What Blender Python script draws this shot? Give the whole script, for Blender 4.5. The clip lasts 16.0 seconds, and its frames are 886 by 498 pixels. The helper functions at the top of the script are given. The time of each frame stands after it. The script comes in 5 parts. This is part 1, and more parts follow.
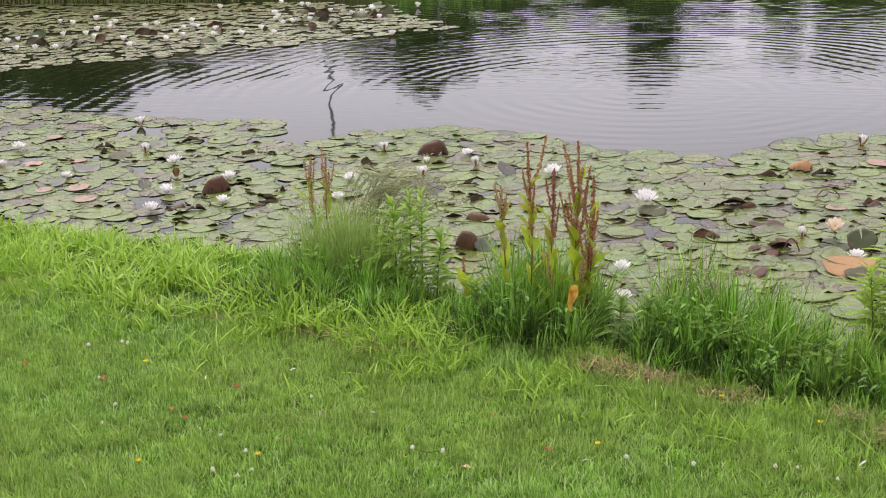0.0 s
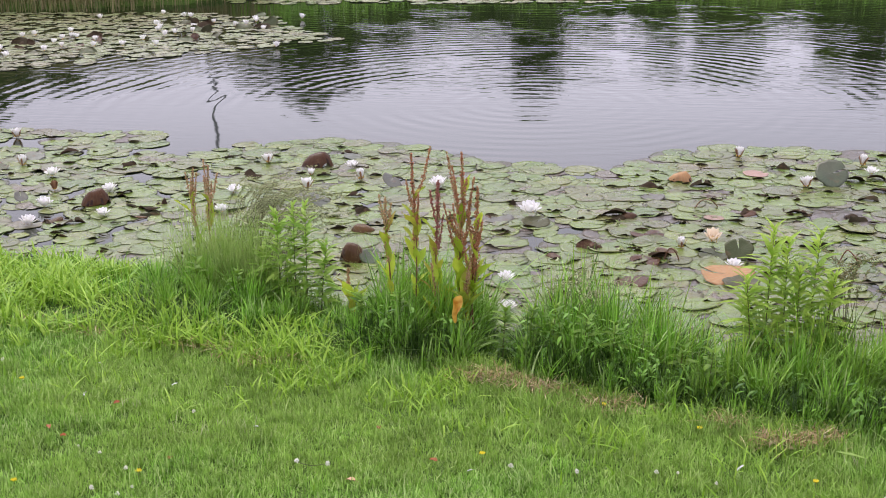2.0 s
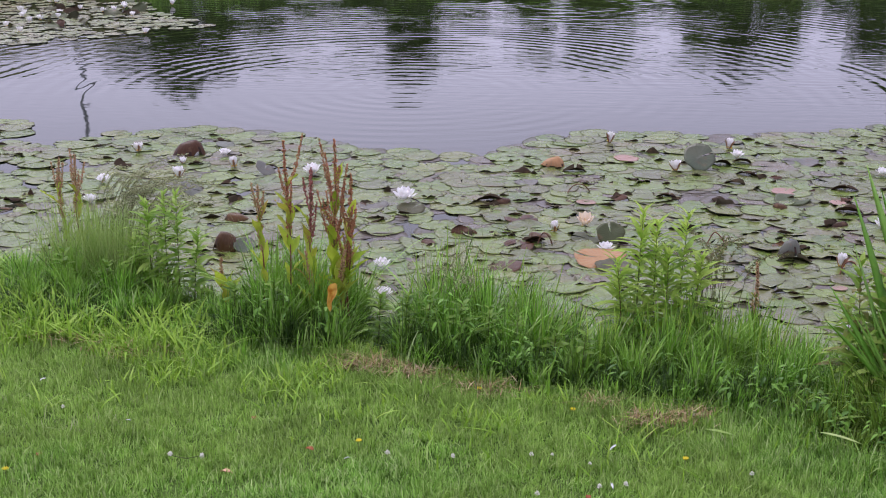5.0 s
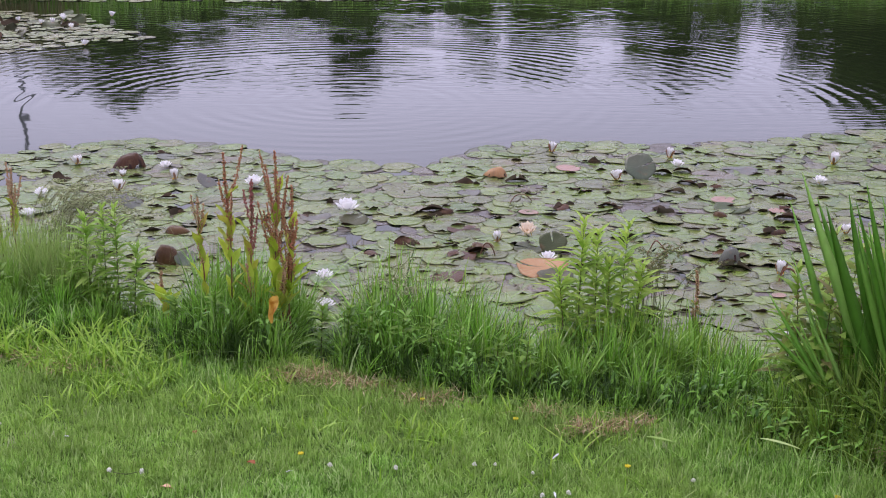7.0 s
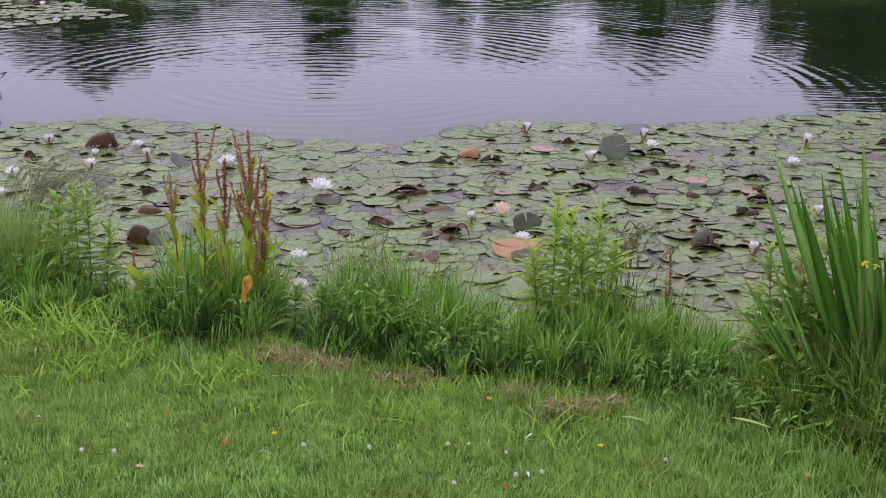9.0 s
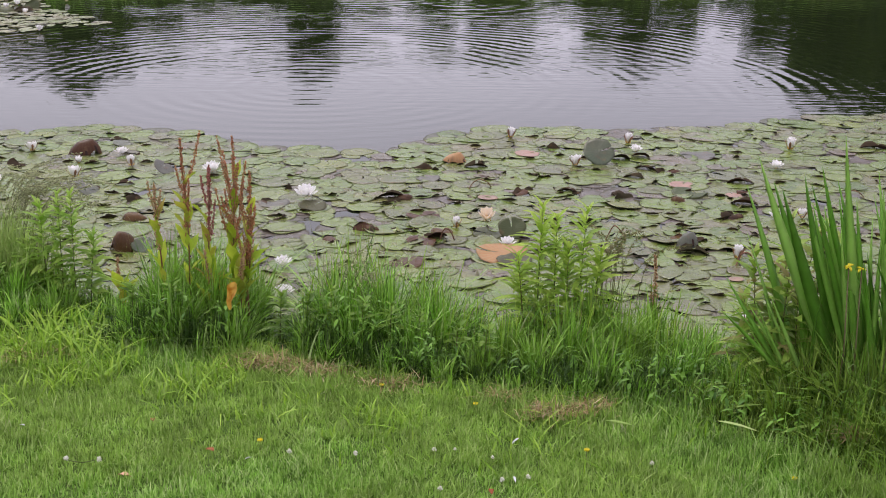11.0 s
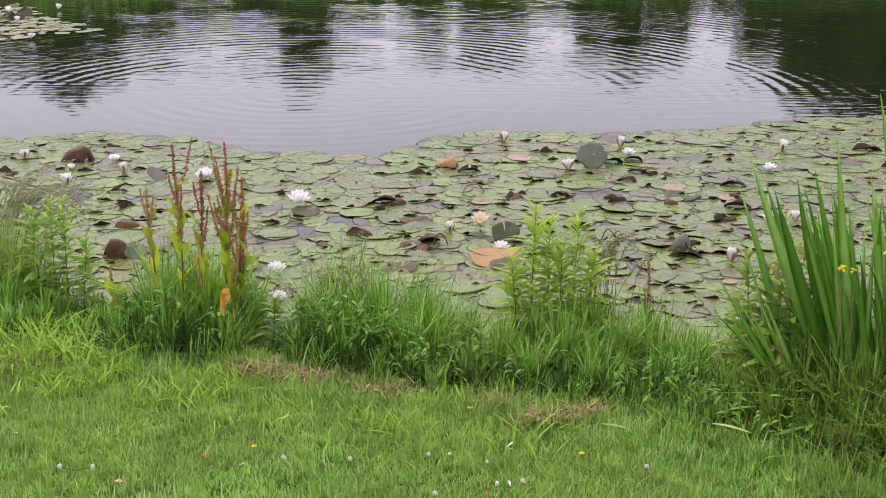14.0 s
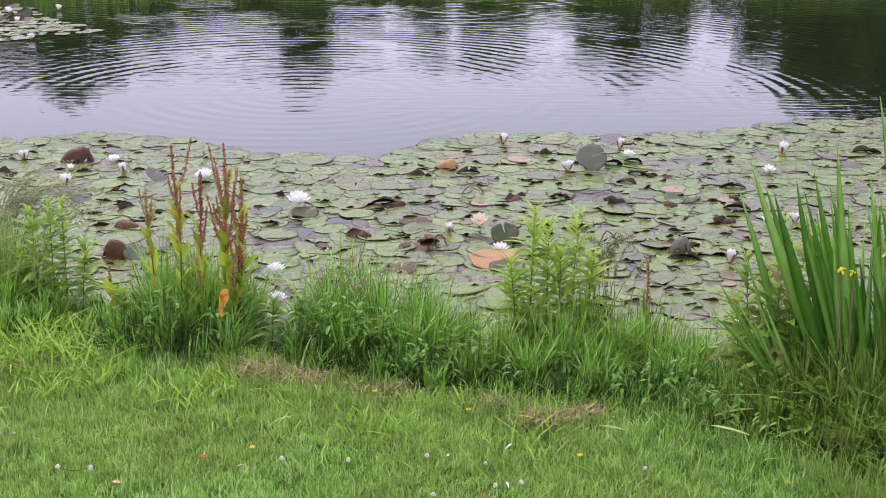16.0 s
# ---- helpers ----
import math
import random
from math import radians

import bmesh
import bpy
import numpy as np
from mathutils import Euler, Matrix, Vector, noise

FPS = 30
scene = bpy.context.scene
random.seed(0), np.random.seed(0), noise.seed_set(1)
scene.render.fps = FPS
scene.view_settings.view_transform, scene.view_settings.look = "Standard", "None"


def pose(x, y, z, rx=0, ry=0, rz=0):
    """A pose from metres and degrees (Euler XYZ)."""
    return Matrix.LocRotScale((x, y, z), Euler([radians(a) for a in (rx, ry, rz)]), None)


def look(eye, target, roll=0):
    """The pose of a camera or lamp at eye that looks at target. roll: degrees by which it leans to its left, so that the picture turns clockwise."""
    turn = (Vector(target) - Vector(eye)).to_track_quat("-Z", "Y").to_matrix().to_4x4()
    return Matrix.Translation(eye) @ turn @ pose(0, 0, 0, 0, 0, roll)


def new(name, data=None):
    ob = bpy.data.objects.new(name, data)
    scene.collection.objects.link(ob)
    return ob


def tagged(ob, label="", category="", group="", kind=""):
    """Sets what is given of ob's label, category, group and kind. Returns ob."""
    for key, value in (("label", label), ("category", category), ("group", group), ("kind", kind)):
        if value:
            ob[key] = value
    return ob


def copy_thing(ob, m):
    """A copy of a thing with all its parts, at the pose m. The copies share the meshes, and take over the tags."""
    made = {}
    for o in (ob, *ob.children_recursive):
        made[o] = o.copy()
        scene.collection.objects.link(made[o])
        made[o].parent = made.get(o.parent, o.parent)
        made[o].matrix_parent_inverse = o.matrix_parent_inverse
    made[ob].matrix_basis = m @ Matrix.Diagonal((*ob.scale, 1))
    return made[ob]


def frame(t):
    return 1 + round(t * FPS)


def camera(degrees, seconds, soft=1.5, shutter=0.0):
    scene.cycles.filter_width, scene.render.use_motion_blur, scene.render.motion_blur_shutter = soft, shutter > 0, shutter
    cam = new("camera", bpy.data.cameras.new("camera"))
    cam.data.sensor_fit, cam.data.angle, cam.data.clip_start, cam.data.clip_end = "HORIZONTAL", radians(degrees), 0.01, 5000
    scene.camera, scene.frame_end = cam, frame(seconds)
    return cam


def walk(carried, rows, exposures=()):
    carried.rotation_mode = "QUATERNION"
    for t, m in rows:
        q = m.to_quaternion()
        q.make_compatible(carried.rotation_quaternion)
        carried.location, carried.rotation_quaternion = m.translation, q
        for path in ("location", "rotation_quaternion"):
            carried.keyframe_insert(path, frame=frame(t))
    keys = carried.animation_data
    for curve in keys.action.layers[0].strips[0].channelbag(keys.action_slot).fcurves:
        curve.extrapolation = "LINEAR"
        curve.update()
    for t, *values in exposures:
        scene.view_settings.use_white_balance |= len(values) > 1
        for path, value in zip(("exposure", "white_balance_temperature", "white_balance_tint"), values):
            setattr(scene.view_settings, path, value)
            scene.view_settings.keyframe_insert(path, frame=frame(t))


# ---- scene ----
cam = camera(37.38, 16.0, soft=1.0)
PATH = [
    (0, pose(-0.044, -0.021, 2.918, 72.53, 1.78, 14.79)),
    (0.5, pose(-0.042, -0.019, 2.917, 72.68, 1.11, 14.12)),
    (1, pose(-0.038, -0.018, 2.916, 72.76, 1.00, 13.19)),
    (1.5, pose(-0.034, -0.015, 2.914, 73.15, 0.85, 11.32)),
    (2, pose(-0.030, -0.013, 2.912, 72.96, 0.68, 9.97)),
    (2.5, pose(-0.025, -0.011, 2.911, 72.48, 0.28, 8.81)),
    (3, pose(-0.021, -0.010, 2.910, 72.67, -0.02, 7.84)),
    (3.5, pose(-0.018, -0.009, 2.909, 72.71, -0.03, 7.29)),
    (4, pose(-0.015, -0.007, 2.909, 72.59, -0.32, 6.84)),
    (4.5, pose(-0.012, -0.006, 2.909, 72.49, -0.54, 5.52)),
    (4.7, pose(-0.011, -0.005, 2.909, 72.33, -0.32, 5.10)),
    (6.8, pose(0.010, 0.002, 2.907, 72.82, -0.30, 2.61)),
    (7, pose(0.011, 0.003, 2.906, 72.85, -0.27, 2.20)),
    (7.5, pose(0.012, 0.004, 2.904, 72.69, -0.27, 1.44)),
    (8, pose(0.012, 0.006, 2.903, 72.24, -0.33, 1.24)),
    (8.5, pose(0.012, 0.007, 2.901, 71.95, -0.78, 1.59)),
    (9, pose(0.013, 0.008, 2.901, 72.01, -0.69, 1.16)),
    (9.5, pose(0.013, 0.010, 2.901, 72.34, -0.66, 0.67)),
    (12, pose(0.017, 0.012, 2.895, 72.23, -0.43, 0.26)),
    (12.5, pose(0.018, 0.012, 2.895, 72.44, -0.12, 0.01)),
    (13, pose(0.018, 0.013, 2.895, 72.19, -0.14, 0.02)),
    (13.5, pose(0.019, 0.013, 2.895, 72.32, -0.43, 0.07)),
    (14, pose(0.020, 0.014, 2.894, 72.49, -0.23, 0.08)),
    (14.5, pose(0.021, 0.015, 2.894, 72.56, -0.17, -0.01)),
    (15, pose(0.022, 0.016, 2.893, 72.45, -0.01, -0.16)),
    (15.5, pose(0.023, 0.017, 2.892, 72.14, -0.28, 0.10)),
    (16, pose(0.024, 0.018, 2.891, 72.56, -0.36, 0.11)),
]
# the clip's own camera darkens a little in the middle
EXPOSURES = [(0, 0.15, 6900, 8), (1.5, 0.24, 6600, 10), (2.5, 0.24, 6350, 13), (3.0, 0.06, 6150, 18), (3.5, -0.06, 6050, 19), (4.5, -0.09, 6000, 19), (7, -0.01, 6000, 19),
             (8, -0.08, 6020, 19), (9.5, -0.22, 6140, 18), (11.0, -0.02, 6600, 11), (12, 0.07, 6980, 7), (13, 0.11, 6930, 7), (14, 0.2, 6700, 9), (15, 0.24, 6450, 13), (16, 0.28, 6150, 17)]
walk(cam, PATH, EXPOSURES)

# ---- world, sun, exposure ----
world = bpy.data.worlds.new("overcast_sky")
scene.world = world
world.use_nodes = True
wn, wl = world.node_tree.nodes, world.node_tree.links
bg = wn["Background"]
sky = wn.new("ShaderNodeTexSky")
sky.sky_type, sky.sun_disc = "NISHITA", False
sky.sun_elevation, sky.sun_rotation = radians(52), radians(-35)
sky.dust_density, sky.air_density, sky.ozone_density = 4.0, 1.0, 1.0
skys = wn.new("ShaderNodeVectorMath")
skys.operation = "SCALE"
skys.inputs["Scale"].default_value = 0.10
wl.new(sky.outputs[0], skys.inputs[0])
wtc = wn.new("ShaderNodeTexCoord")
wmap = wn.new("ShaderNodeMapping")
wmap.inputs["Scale"].default_value = (1.0, 1.0, 3.0)
wl.new(wtc.outputs["Generated"], wmap.inputs[0])
cloud = wn.new("ShaderNodeTexNoise")
cloud.inputs["Scale"].default_value, cloud.inputs["Detail"].default_value = 1.6, 5.0
wl.new(wmap.outputs[0], cloud.inputs["Vector"])
cramp = wn.new("ShaderNodeValToRGB")
cramp.color_ramp.elements[0].position, cramp.color_ramp.elements[0].color = 0.30, (1.19, 1.13, 1.40, 1)
cramp.color_ramp.elements[1].position, cramp.color_ramp.elements[1].color = 0.72, (1.57, 1.50, 1.79, 1)
wl.new(cloud.outputs["Fac"], cramp.inputs[0])
wmix = wn.new("ShaderNodeMix")
wmix.data_type = "RGBA"
wmix.inputs["Factor"].default_value = 0.82
wl.new(skys.outputs[0], wmix.inputs[6])
wl.new(cramp.outputs[0], wmix.inputs[7])
wl.new(wmix.outputs[2], bg.inputs["Color"])
bg.inputs["Strength"].default_value = 1.0

sun = new("sun", bpy.data.lights.new("sun", "SUN"))
sun.data.energy, sun.data.angle, sun.data.color = 1.4, radians(28), (1.0, 0.96, 0.9)
sun.matrix_world = look((0, 0, 0), (0.35, -0.50, -0.79))


# ---- materials ----
def ramp_into(nt, value, colours):
    r = nt.nodes.new("ShaderNodeValToRGB")
    el = r.color_ramp.elements
    while len(el) < len(colours):
        el.new(0.5)
    for i, c in enumerate(colours):
        el[i].position = i / max(1, len(colours) - 1)
        el[i].color = (*c, 1)
    nt.links.new(value, r.inputs[0])
    return r.outputs[0]


def math_node(nt, op, a, b=None):
    n = nt.nodes.new("ShaderNodeMath")
    n.operation = op
    for i, v in enumerate((a, b)):
        if v is None:
            continue
        if isinstance(v, (int, float)):
            n.inputs[i].default_value = v
        else:
            nt.links.new(v, n.inputs[i])
    return n.outputs[0]


def noise_node(nt, scale, detail=4.0, vector=None, stretch=None):
    n = nt.nodes.new("ShaderNodeTexNoise")
    n.inputs["Scale"].default_value, n.inputs["Detail"].default_value = scale, detail
    if vector is None:
        g = nt.nodes.new("ShaderNodeNewGeometry")
        vector = g.outputs["Position"]
    if stretch:
        m = nt.nodes.new("ShaderNodeMapping")
        m.inputs["Scale"].default_value = stretch
        nt.links.new(vector, m.inputs[0])
        vector = m.outputs[0]
    nt.links.new(vector, n.inputs["Vector"])
    return n.outputs["Fac"]


def mixed(nt, fac, a, b, mode="MIX"):
    n = nt.nodes.new("ShaderNodeMix")
    n.data_type, n.blend_type = "RGBA", mode
    for sock, v in ((n.inputs["Factor"], fac), (n.inputs[6], a), (n.inputs[7], b)):
        if isinstance(v, (int, float)):
            sock.default_value = v
        elif isinstance(v, tuple):
            sock.default_value = (*v, 1)
        else:
            nt.links.new(v, sock)
    return n.outputs[2]


def natural(name, colours, rough=0.55, patch=None, patch_scale=0.8, grain=60.0, grain_mix=0.25, bump=0.0, thin=0.0, spec=0.25, mottle=0.0):
    """Plant or earth: a colour per piece, patches metres wide, fine grain, and light through thin leaves."""
    m = bpy.data.materials.new(name)
    m.use_nodes = True
    nt = m.node_tree
    b = nt.nodes["Principled BSDF"]
    geo, info = nt.nodes.new("ShaderNodeNewGeometry"), nt.nodes.new("ShaderNodeObjectInfo")
    rnd = math_node(nt, "FRACT", math_node(nt, "ADD", geo.outputs["Random Per Island"], info.outputs["Random"]))
    col = ramp_into(nt, rnd, colours)
    if patch:
        f = noise_node(nt, patch_scale, 3.0)
        f = math_node(nt, "MULTIPLY", math_node(nt, "SUBTRACT", f, 0.42), 4.0)
        f = math_node(nt, "MINIMUM", math_node(nt, "MAXIMUM", f, 0.0), 0.5)
        col = mixed(nt, f, col, patch)
    if mottle:
        for scale, depth in ((3.0, 0.5), (9.0, 0.7), (28.0, 1.0)):
            mt = ramp_into(nt, noise_node(nt, scale, 3.0), [(max(0.05, 1 - 2.2 * mottle * depth),) * 3, (1.0,) * 3, (1 + 1.8 * mottle * depth,) * 3])
            col = mixed(nt, 1.0, col, mt, "MULTIPLY")
    g = noise_node(nt, grain, 3.0)
    col = mixed(nt, grain_mix, col, ramp_into(nt, g, [(0.35, 0.35, 0.35), (1.5, 1.5, 1.5)]), "MULTIPLY")
    nt.links.new(col, b.inputs["Base Color"])
    b.inputs["Roughness"].default_value = rough
    b.inputs["Specular IOR Level"].default_value = spec
    if bump:
        bn = nt.nodes.new("ShaderNodeBump")
        bn.inputs["Distance"].default_value = bump
        nt.links.new(g, bn.inputs["Height"])
        nt.links.new(bn.outputs[0], b.inputs["Normal"])
    if thin:
        tr = nt.nodes.new("ShaderNodeBsdfTranslucent")
        nt.links.new(col, tr.inputs[0])
        mx = nt.nodes.new("ShaderNodeMixShader")
        mx.inputs[0].default_value = thin
        nt.links.new(b.outputs[0], mx.inputs[1])
        nt.links.new(tr.outputs[0], mx.inputs[2])
        nt.links.new(mx.outputs[0], nt.nodes["Material Output"].inputs[0])
    return m


def pad_material(name, colours, rough=0.28, veins=0.16, spec=0.5, ageing=0.0):
    """Lily leaf: colour by leaf, radial veins, worn brown rim, spots."""
    m = bpy.data.materials.new(name)
    m.use_nodes = True
    nt = m.node_tree
    b = nt.nodes["Principled BSDF"]
    geo, info = nt.nodes.new("ShaderNodeNewGeometry"), nt.nodes.new("ShaderNodeObjectInfo")
    rnd = math_node(nt, "FRACT", math_node(nt, "ADD", geo.outputs["Random Per Island"], info.outputs["Random"]))
    col = ramp_into(nt, rnd, colours)
    uv = nt.nodes.new("ShaderNodeUVMap")
    sep = nt.nodes.new("ShaderNodeSeparateXYZ")
    nt.links.new(uv.outputs[0], sep.inputs[0])
    ang = math_node(nt, "ARCTAN2", sep.outputs[1], sep.outputs[0])
    vein = math_node(nt, "POWER", math_node(nt, "ABSOLUTE", math_node(nt, "COSINE", math_node(nt, "MULTIPLY", ang, 11.0))), 14.0)
    rad = nt.nodes.new("ShaderNodeVectorMath")
    rad.operation = "LENGTH"
    nt.links.new(uv.outputs[0], rad.inputs[0])
    rim = math_node(nt, "POWER", math_node(nt, "MINIMUM", rad.outputs["Value"], 1.0), 10.0)
    col = mixed(nt, math_node(nt, "MULTIPLY", vein, veins), col, (0.36, 0.40, 0.22))
    col = mixed(nt, math_node(nt, "MULTIPLY", rim, 0.18), col, (0.10, 0.065, 0.03))
    spots = math_node(nt, "MULTIPLY", math_node(nt, "MAXIMUM", math_node(nt, "SUBTRACT", noise_node(nt, 14.0, 5.0), 0.60), 0.0), 5.0)
    col = mixed(nt, math_node(nt, "MINIMUM", spots, 0.6), col, (0.17, 0.10, 0.05))
    if ageing:
        # leaves redden and dull together in loose drifts, and unevenly across each leaf
        drift = math_node(nt, "MULTIPLY", math_node(nt, "SUBTRACT", noise_node(nt, 1.0, 3.0, None, (0.9, 2.0, 1.0)), 0.50), 5.0)
        drift = math_node(nt, "MULTIPLY", math_node(nt, "MINIMUM", math_node(nt, "MAXIMUM", drift, 0.0), 1.0), math_node(nt, "MULTIPLY", rnd, ageing))
        col = mixed(nt, drift, col, (0.13, 0.085, 0.06))
        col = mixed(nt, 0.55, col, ramp_into(nt, noise_node(nt, 11.0, 5.0), [(0.45, 0.42, 0.5), (1.0, 1.0, 1.0), (1.5, 1.5, 1.2)]), "MULTIPLY")
    col = mixed(nt, 0.3, col, ramp_into(nt, noise_node(nt, 45.0), [(0.5, 0.5, 0.5), (1.4, 1.4, 1.4)]), "MULTIPLY")
    nt.links.new(col, b.inputs["Base Color"])
    b.inputs["Specular IOR Level"].default_value = spec
    nt.links.new(math_node(nt, "ADD", math_node(nt, "MULTIPLY", noise_node(nt, 9.0), 0.25), rough - 0.12), b.inputs["Roughness"])
    bn = nt.nodes.new("ShaderNodeBump")
    bn.inputs["Distance"].default_value, bn.inputs["Strength"].default_value = 0.009, 0.7
    nt.links.new(math_node(nt, "ADD", noise_node(nt, 13.0), math_node(nt, "MULTIPLY", vein, 0.12)), bn.inputs["Height"])
    nt.links.new(bn.outputs[0], b.inputs["Normal"])
    return m


def water_material():
    m = bpy.data.materials.new("pond_water")
    m.use_nodes = True
    nt = m.node_tree
    b = nt.nodes["Principled BSDF"]
    b.inputs["Base Color"].default_value = (0.012, 0.017, 0.007, 1)
    b.inputs["Roughness"].default_value = 0.03
    b.inputs["IOR"].default_value = 1.34
    geo = nt.nodes.new("ShaderNodeNewGeometry")
    pos = geo.outputs["Position"]
    sep = nt.nodes.new("ShaderNodeSeparateXYZ")
    nt.links.new(pos, sep.inputs[0])

    def rings(cx, cy, length, start, reach, wobble):
        """Rings that run out from a point, broken up and fading."""
        d = nt.nodes.new("ShaderNodeVectorMath")
        d.operation = "DISTANCE"
        nt.links.new(pos, d.inputs[0])
        d.inputs[1].default_value = (cx, cy, 0)
        r = d.outputs["Value"]
        bent = math_node(nt, "ADD", r, math_node(nt, "MULTIPLY", noise_node(nt, 0.45, 2.0), wobble))
        wave = math_node(nt, "SINE", math_node(nt, "MULTIPLY", bent, 2 * math.pi / length))
        fade = math_node(nt, "MAXIMUM", math_node(nt, "SUBTRACT", 1.0, math_node(nt, "DIVIDE", r, reach)), 0.0)
        fade = math_node(nt, "MULTIPLY", fade, math_node(nt, "MINIMUM", math_node(nt, "DIVIDE", r, start), 1.0))
        broken = math_node(nt, "MAXIMUM", math_node(nt, "MULTIPLY", math_node(nt, "SUBTRACT", noise_node(nt, 0.8, 3.0), 0.36), 3.2), 0.0)
        return math_node(nt, "MULTIPLY", math_node(nt, "MULTIPLY", wave, fade), broken)

    # ripples run out across the pond, stronger away from the lily bed
    warp = noise_node(nt, 1.0, 3.0, pos, (0.7, 6.0, 1.0))
    fine = noise_node(nt, 1.0, 2.0, pos, (2.2, 9.0, 1.0))
    gust = math_node(nt, "MAXIMUM", math_node(nt, "MULTIPLY", math_node(nt, "SUBTRACT", noise_node(nt, 1.0, 2.0, pos, (0.10, 0.22, 1.0)), 0.36), 4.0), 0.12)
    side = math_node(nt, "MULTIPLY", math_node(nt, "MAXIMUM", math_node(nt, "SUBTRACT", math_node(nt, "ABSOLUTE", math_node(nt, "ADD", sep.outputs[0], 1.2)), 3.2), 0.0), 0.8)
    away = math_node(nt, "MINIMUM", math_node(nt, "MAXIMUM", math_node(nt, "DIVIDE", math_node(nt, "ADD", math_node(nt, "SUBTRACT", sep.outputs[1], 12.8), side), 4.0), 0.06), 1.0)
    h = math_node(nt, "MULTIPLY", math_node(nt, "MULTIPLY", math_node(nt, "ADD", math_node(nt, "MULTIPLY", warp, 0.28), math_node(nt, "MULTIPLY", fine, 0.28)), gust), away)
    h = math_node(nt, "ADD", h, math_node(nt, "MULTIPLY", noise_node(nt, 1.0, 1.0, pos, (3.6, 12.0, 1.0)), 0.042))
    swell = rings(-1.67, 15.3, 0.25, 3.0, 16.0, 0.5)
    h = math_node(nt, "ADD", h, math_node(nt, "MULTIPLY", math_node(nt, "MULTIPLY", swell, math_node(nt, "POWER", away, 1.8)), 0.16))
    h = math_node(nt, "ADD", h, math_node(nt, "MULTIPLY", rings(-1.67, 15.3, 0.27, 1.0, 4.2, 0.05), 0.10))
    h = math_node(nt, "ADD", h, math_node(nt, "MULTIPLY", rings(0.12, 23.4, 0.42, 0.5, 3.5, 0.1), 0.3))
    bn = nt.nodes.new("ShaderNodeBump")
    bn.inputs["Distance"].default_value = 0.016
    nt.links.new(h, bn.inputs["Height"])
    nt.links.new(bn.outputs[0], b.inputs["Normal"])
    return m


M_GROUND = natural("lawn_soil", [(0.06, 0.13, 0.014), (0.075, 0.15, 0.018)], 0.9, (0.085, 0.13, 0.022), 0.6, 30.0, 0.5, 0.01)
M_LAWN = natural("lawn_blades", [(0.105, 0.21, 0.03), (0.20, 0.385, 0.053), (0.305, 0.525, 0.095), (0.40, 0.61, 0.15), (0.56, 0.66, 0.29)], 0.45, (0.35, 0.49, 0.10), 1.1, 25.0, 0.3, thin=0.32, spec=0.22, mottle=0.27)
M_BANK = natural("bank_blades", [(0.04, 0.10, 0.012), (0.13, 0.30, 0.025), (0.31, 0.61, 0.07), (0.09, 0.22, 0.02), (0.235, 0.50, 0.05), (0.46, 0.73, 0.16), (0.165, 0.37, 0.035), (0.54, 0.62, 0.30)], 0.38, (0.22, 0.36, 0.05), 1.3, 25.0, 0.3, thin=0.22, spec=0.2, mottle=0.28)
# rank grass greens, lowered to hold the deep shade under the irises
M_RANKSHADE = natural("shaded_rank_blades", [(0.025, 0.05, 0.008), (0.10, 0.18, 0.02), (0.25, 0.40, 0.05), (0.06, 0.12, 0.013), (0.38, 0.53, 0.10), (0.16, 0.28, 0.035)], 0.4, grain=25, thin=0.2, spec=0.2, mottle=0.2)
# dark greens stand in for shade in the gaps of the bank grass
M_GAPSHADE = natural("gap_shade_blades", [(0.02, 0.05, 0.007), (0.045, 0.10, 0.013), (0.08, 0.16, 0.02)], 0.5, grain=25, thin=0.15)
M_WEED = natural("weed_leaf", [(0.06, 0.15, 0.02), (0.13, 0.28, 0.03), (0.22, 0.43, 0.05), (0.09, 0.20, 0.022)], 0.4, grain=30, grain_mix=0.3, thin=0.2)
M_STRAW = natural("dry_straw", [(0.32, 0.21, 0.09), (0.52, 0.40, 0.20), (0.15, 0.09, 0.04), (0.64, 0.53, 0.31), (0.40, 0.27, 0.12), (0.20, 0.17, 0.06)], 0.8, thin=0.15)
M_PAD = pad_material("lily_leaf", [(0.075, 0.125, 0.018), (0.115, 0.17, 0.026), (0.15, 0.205, 0.034), (0.09, 0.15, 0.02), (0.16, 0.20, 0.038), (0.095, 0.105, 0.03), (0.13, 0.195, 0.03), (0.105, 0.165, 0.022), (0.155, 0.215, 0.03), (0.10, 0.165, 0.02), (0.14, 0.19, 0.03), (0.09, 0.10, 0.035), (0.17, 0.21, 0.03), (0.11, 0.09, 0.06), (0.145, 0.205, 0.03)], ageing=0.85, spec=0.42)
M_PADFAR = pad_material("pale_lily_leaf", [(0.17, 0.21, 0.07), (0.22, 0.24, 0.10), (0.15, 0.19, 0.055), (0.24, 0.23, 0.11), (0.13, 0.12, 0.05), (0.19, 0.23, 0.08)])
M_COARSE = natural("coarse_blades", [(0.20, 0.37, 0.03), (0.31, 0.51, 0.05), (0.42, 0.60, 0.09)], 0.45, grain=25, thin=0.3, spec=0.22)
M_FINE = natural("fine_tall_blades", [(0.26, 0.40, 0.08), (0.38, 0.52, 0.14), (0.48, 0.60, 0.22)], 0.5, grain=25, thin=0.3, spec=0.2)
# red-brown underside, deepened so that leaf edges carry their shadow lines
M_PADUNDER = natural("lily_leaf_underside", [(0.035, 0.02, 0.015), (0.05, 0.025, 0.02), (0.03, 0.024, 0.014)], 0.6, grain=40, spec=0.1)
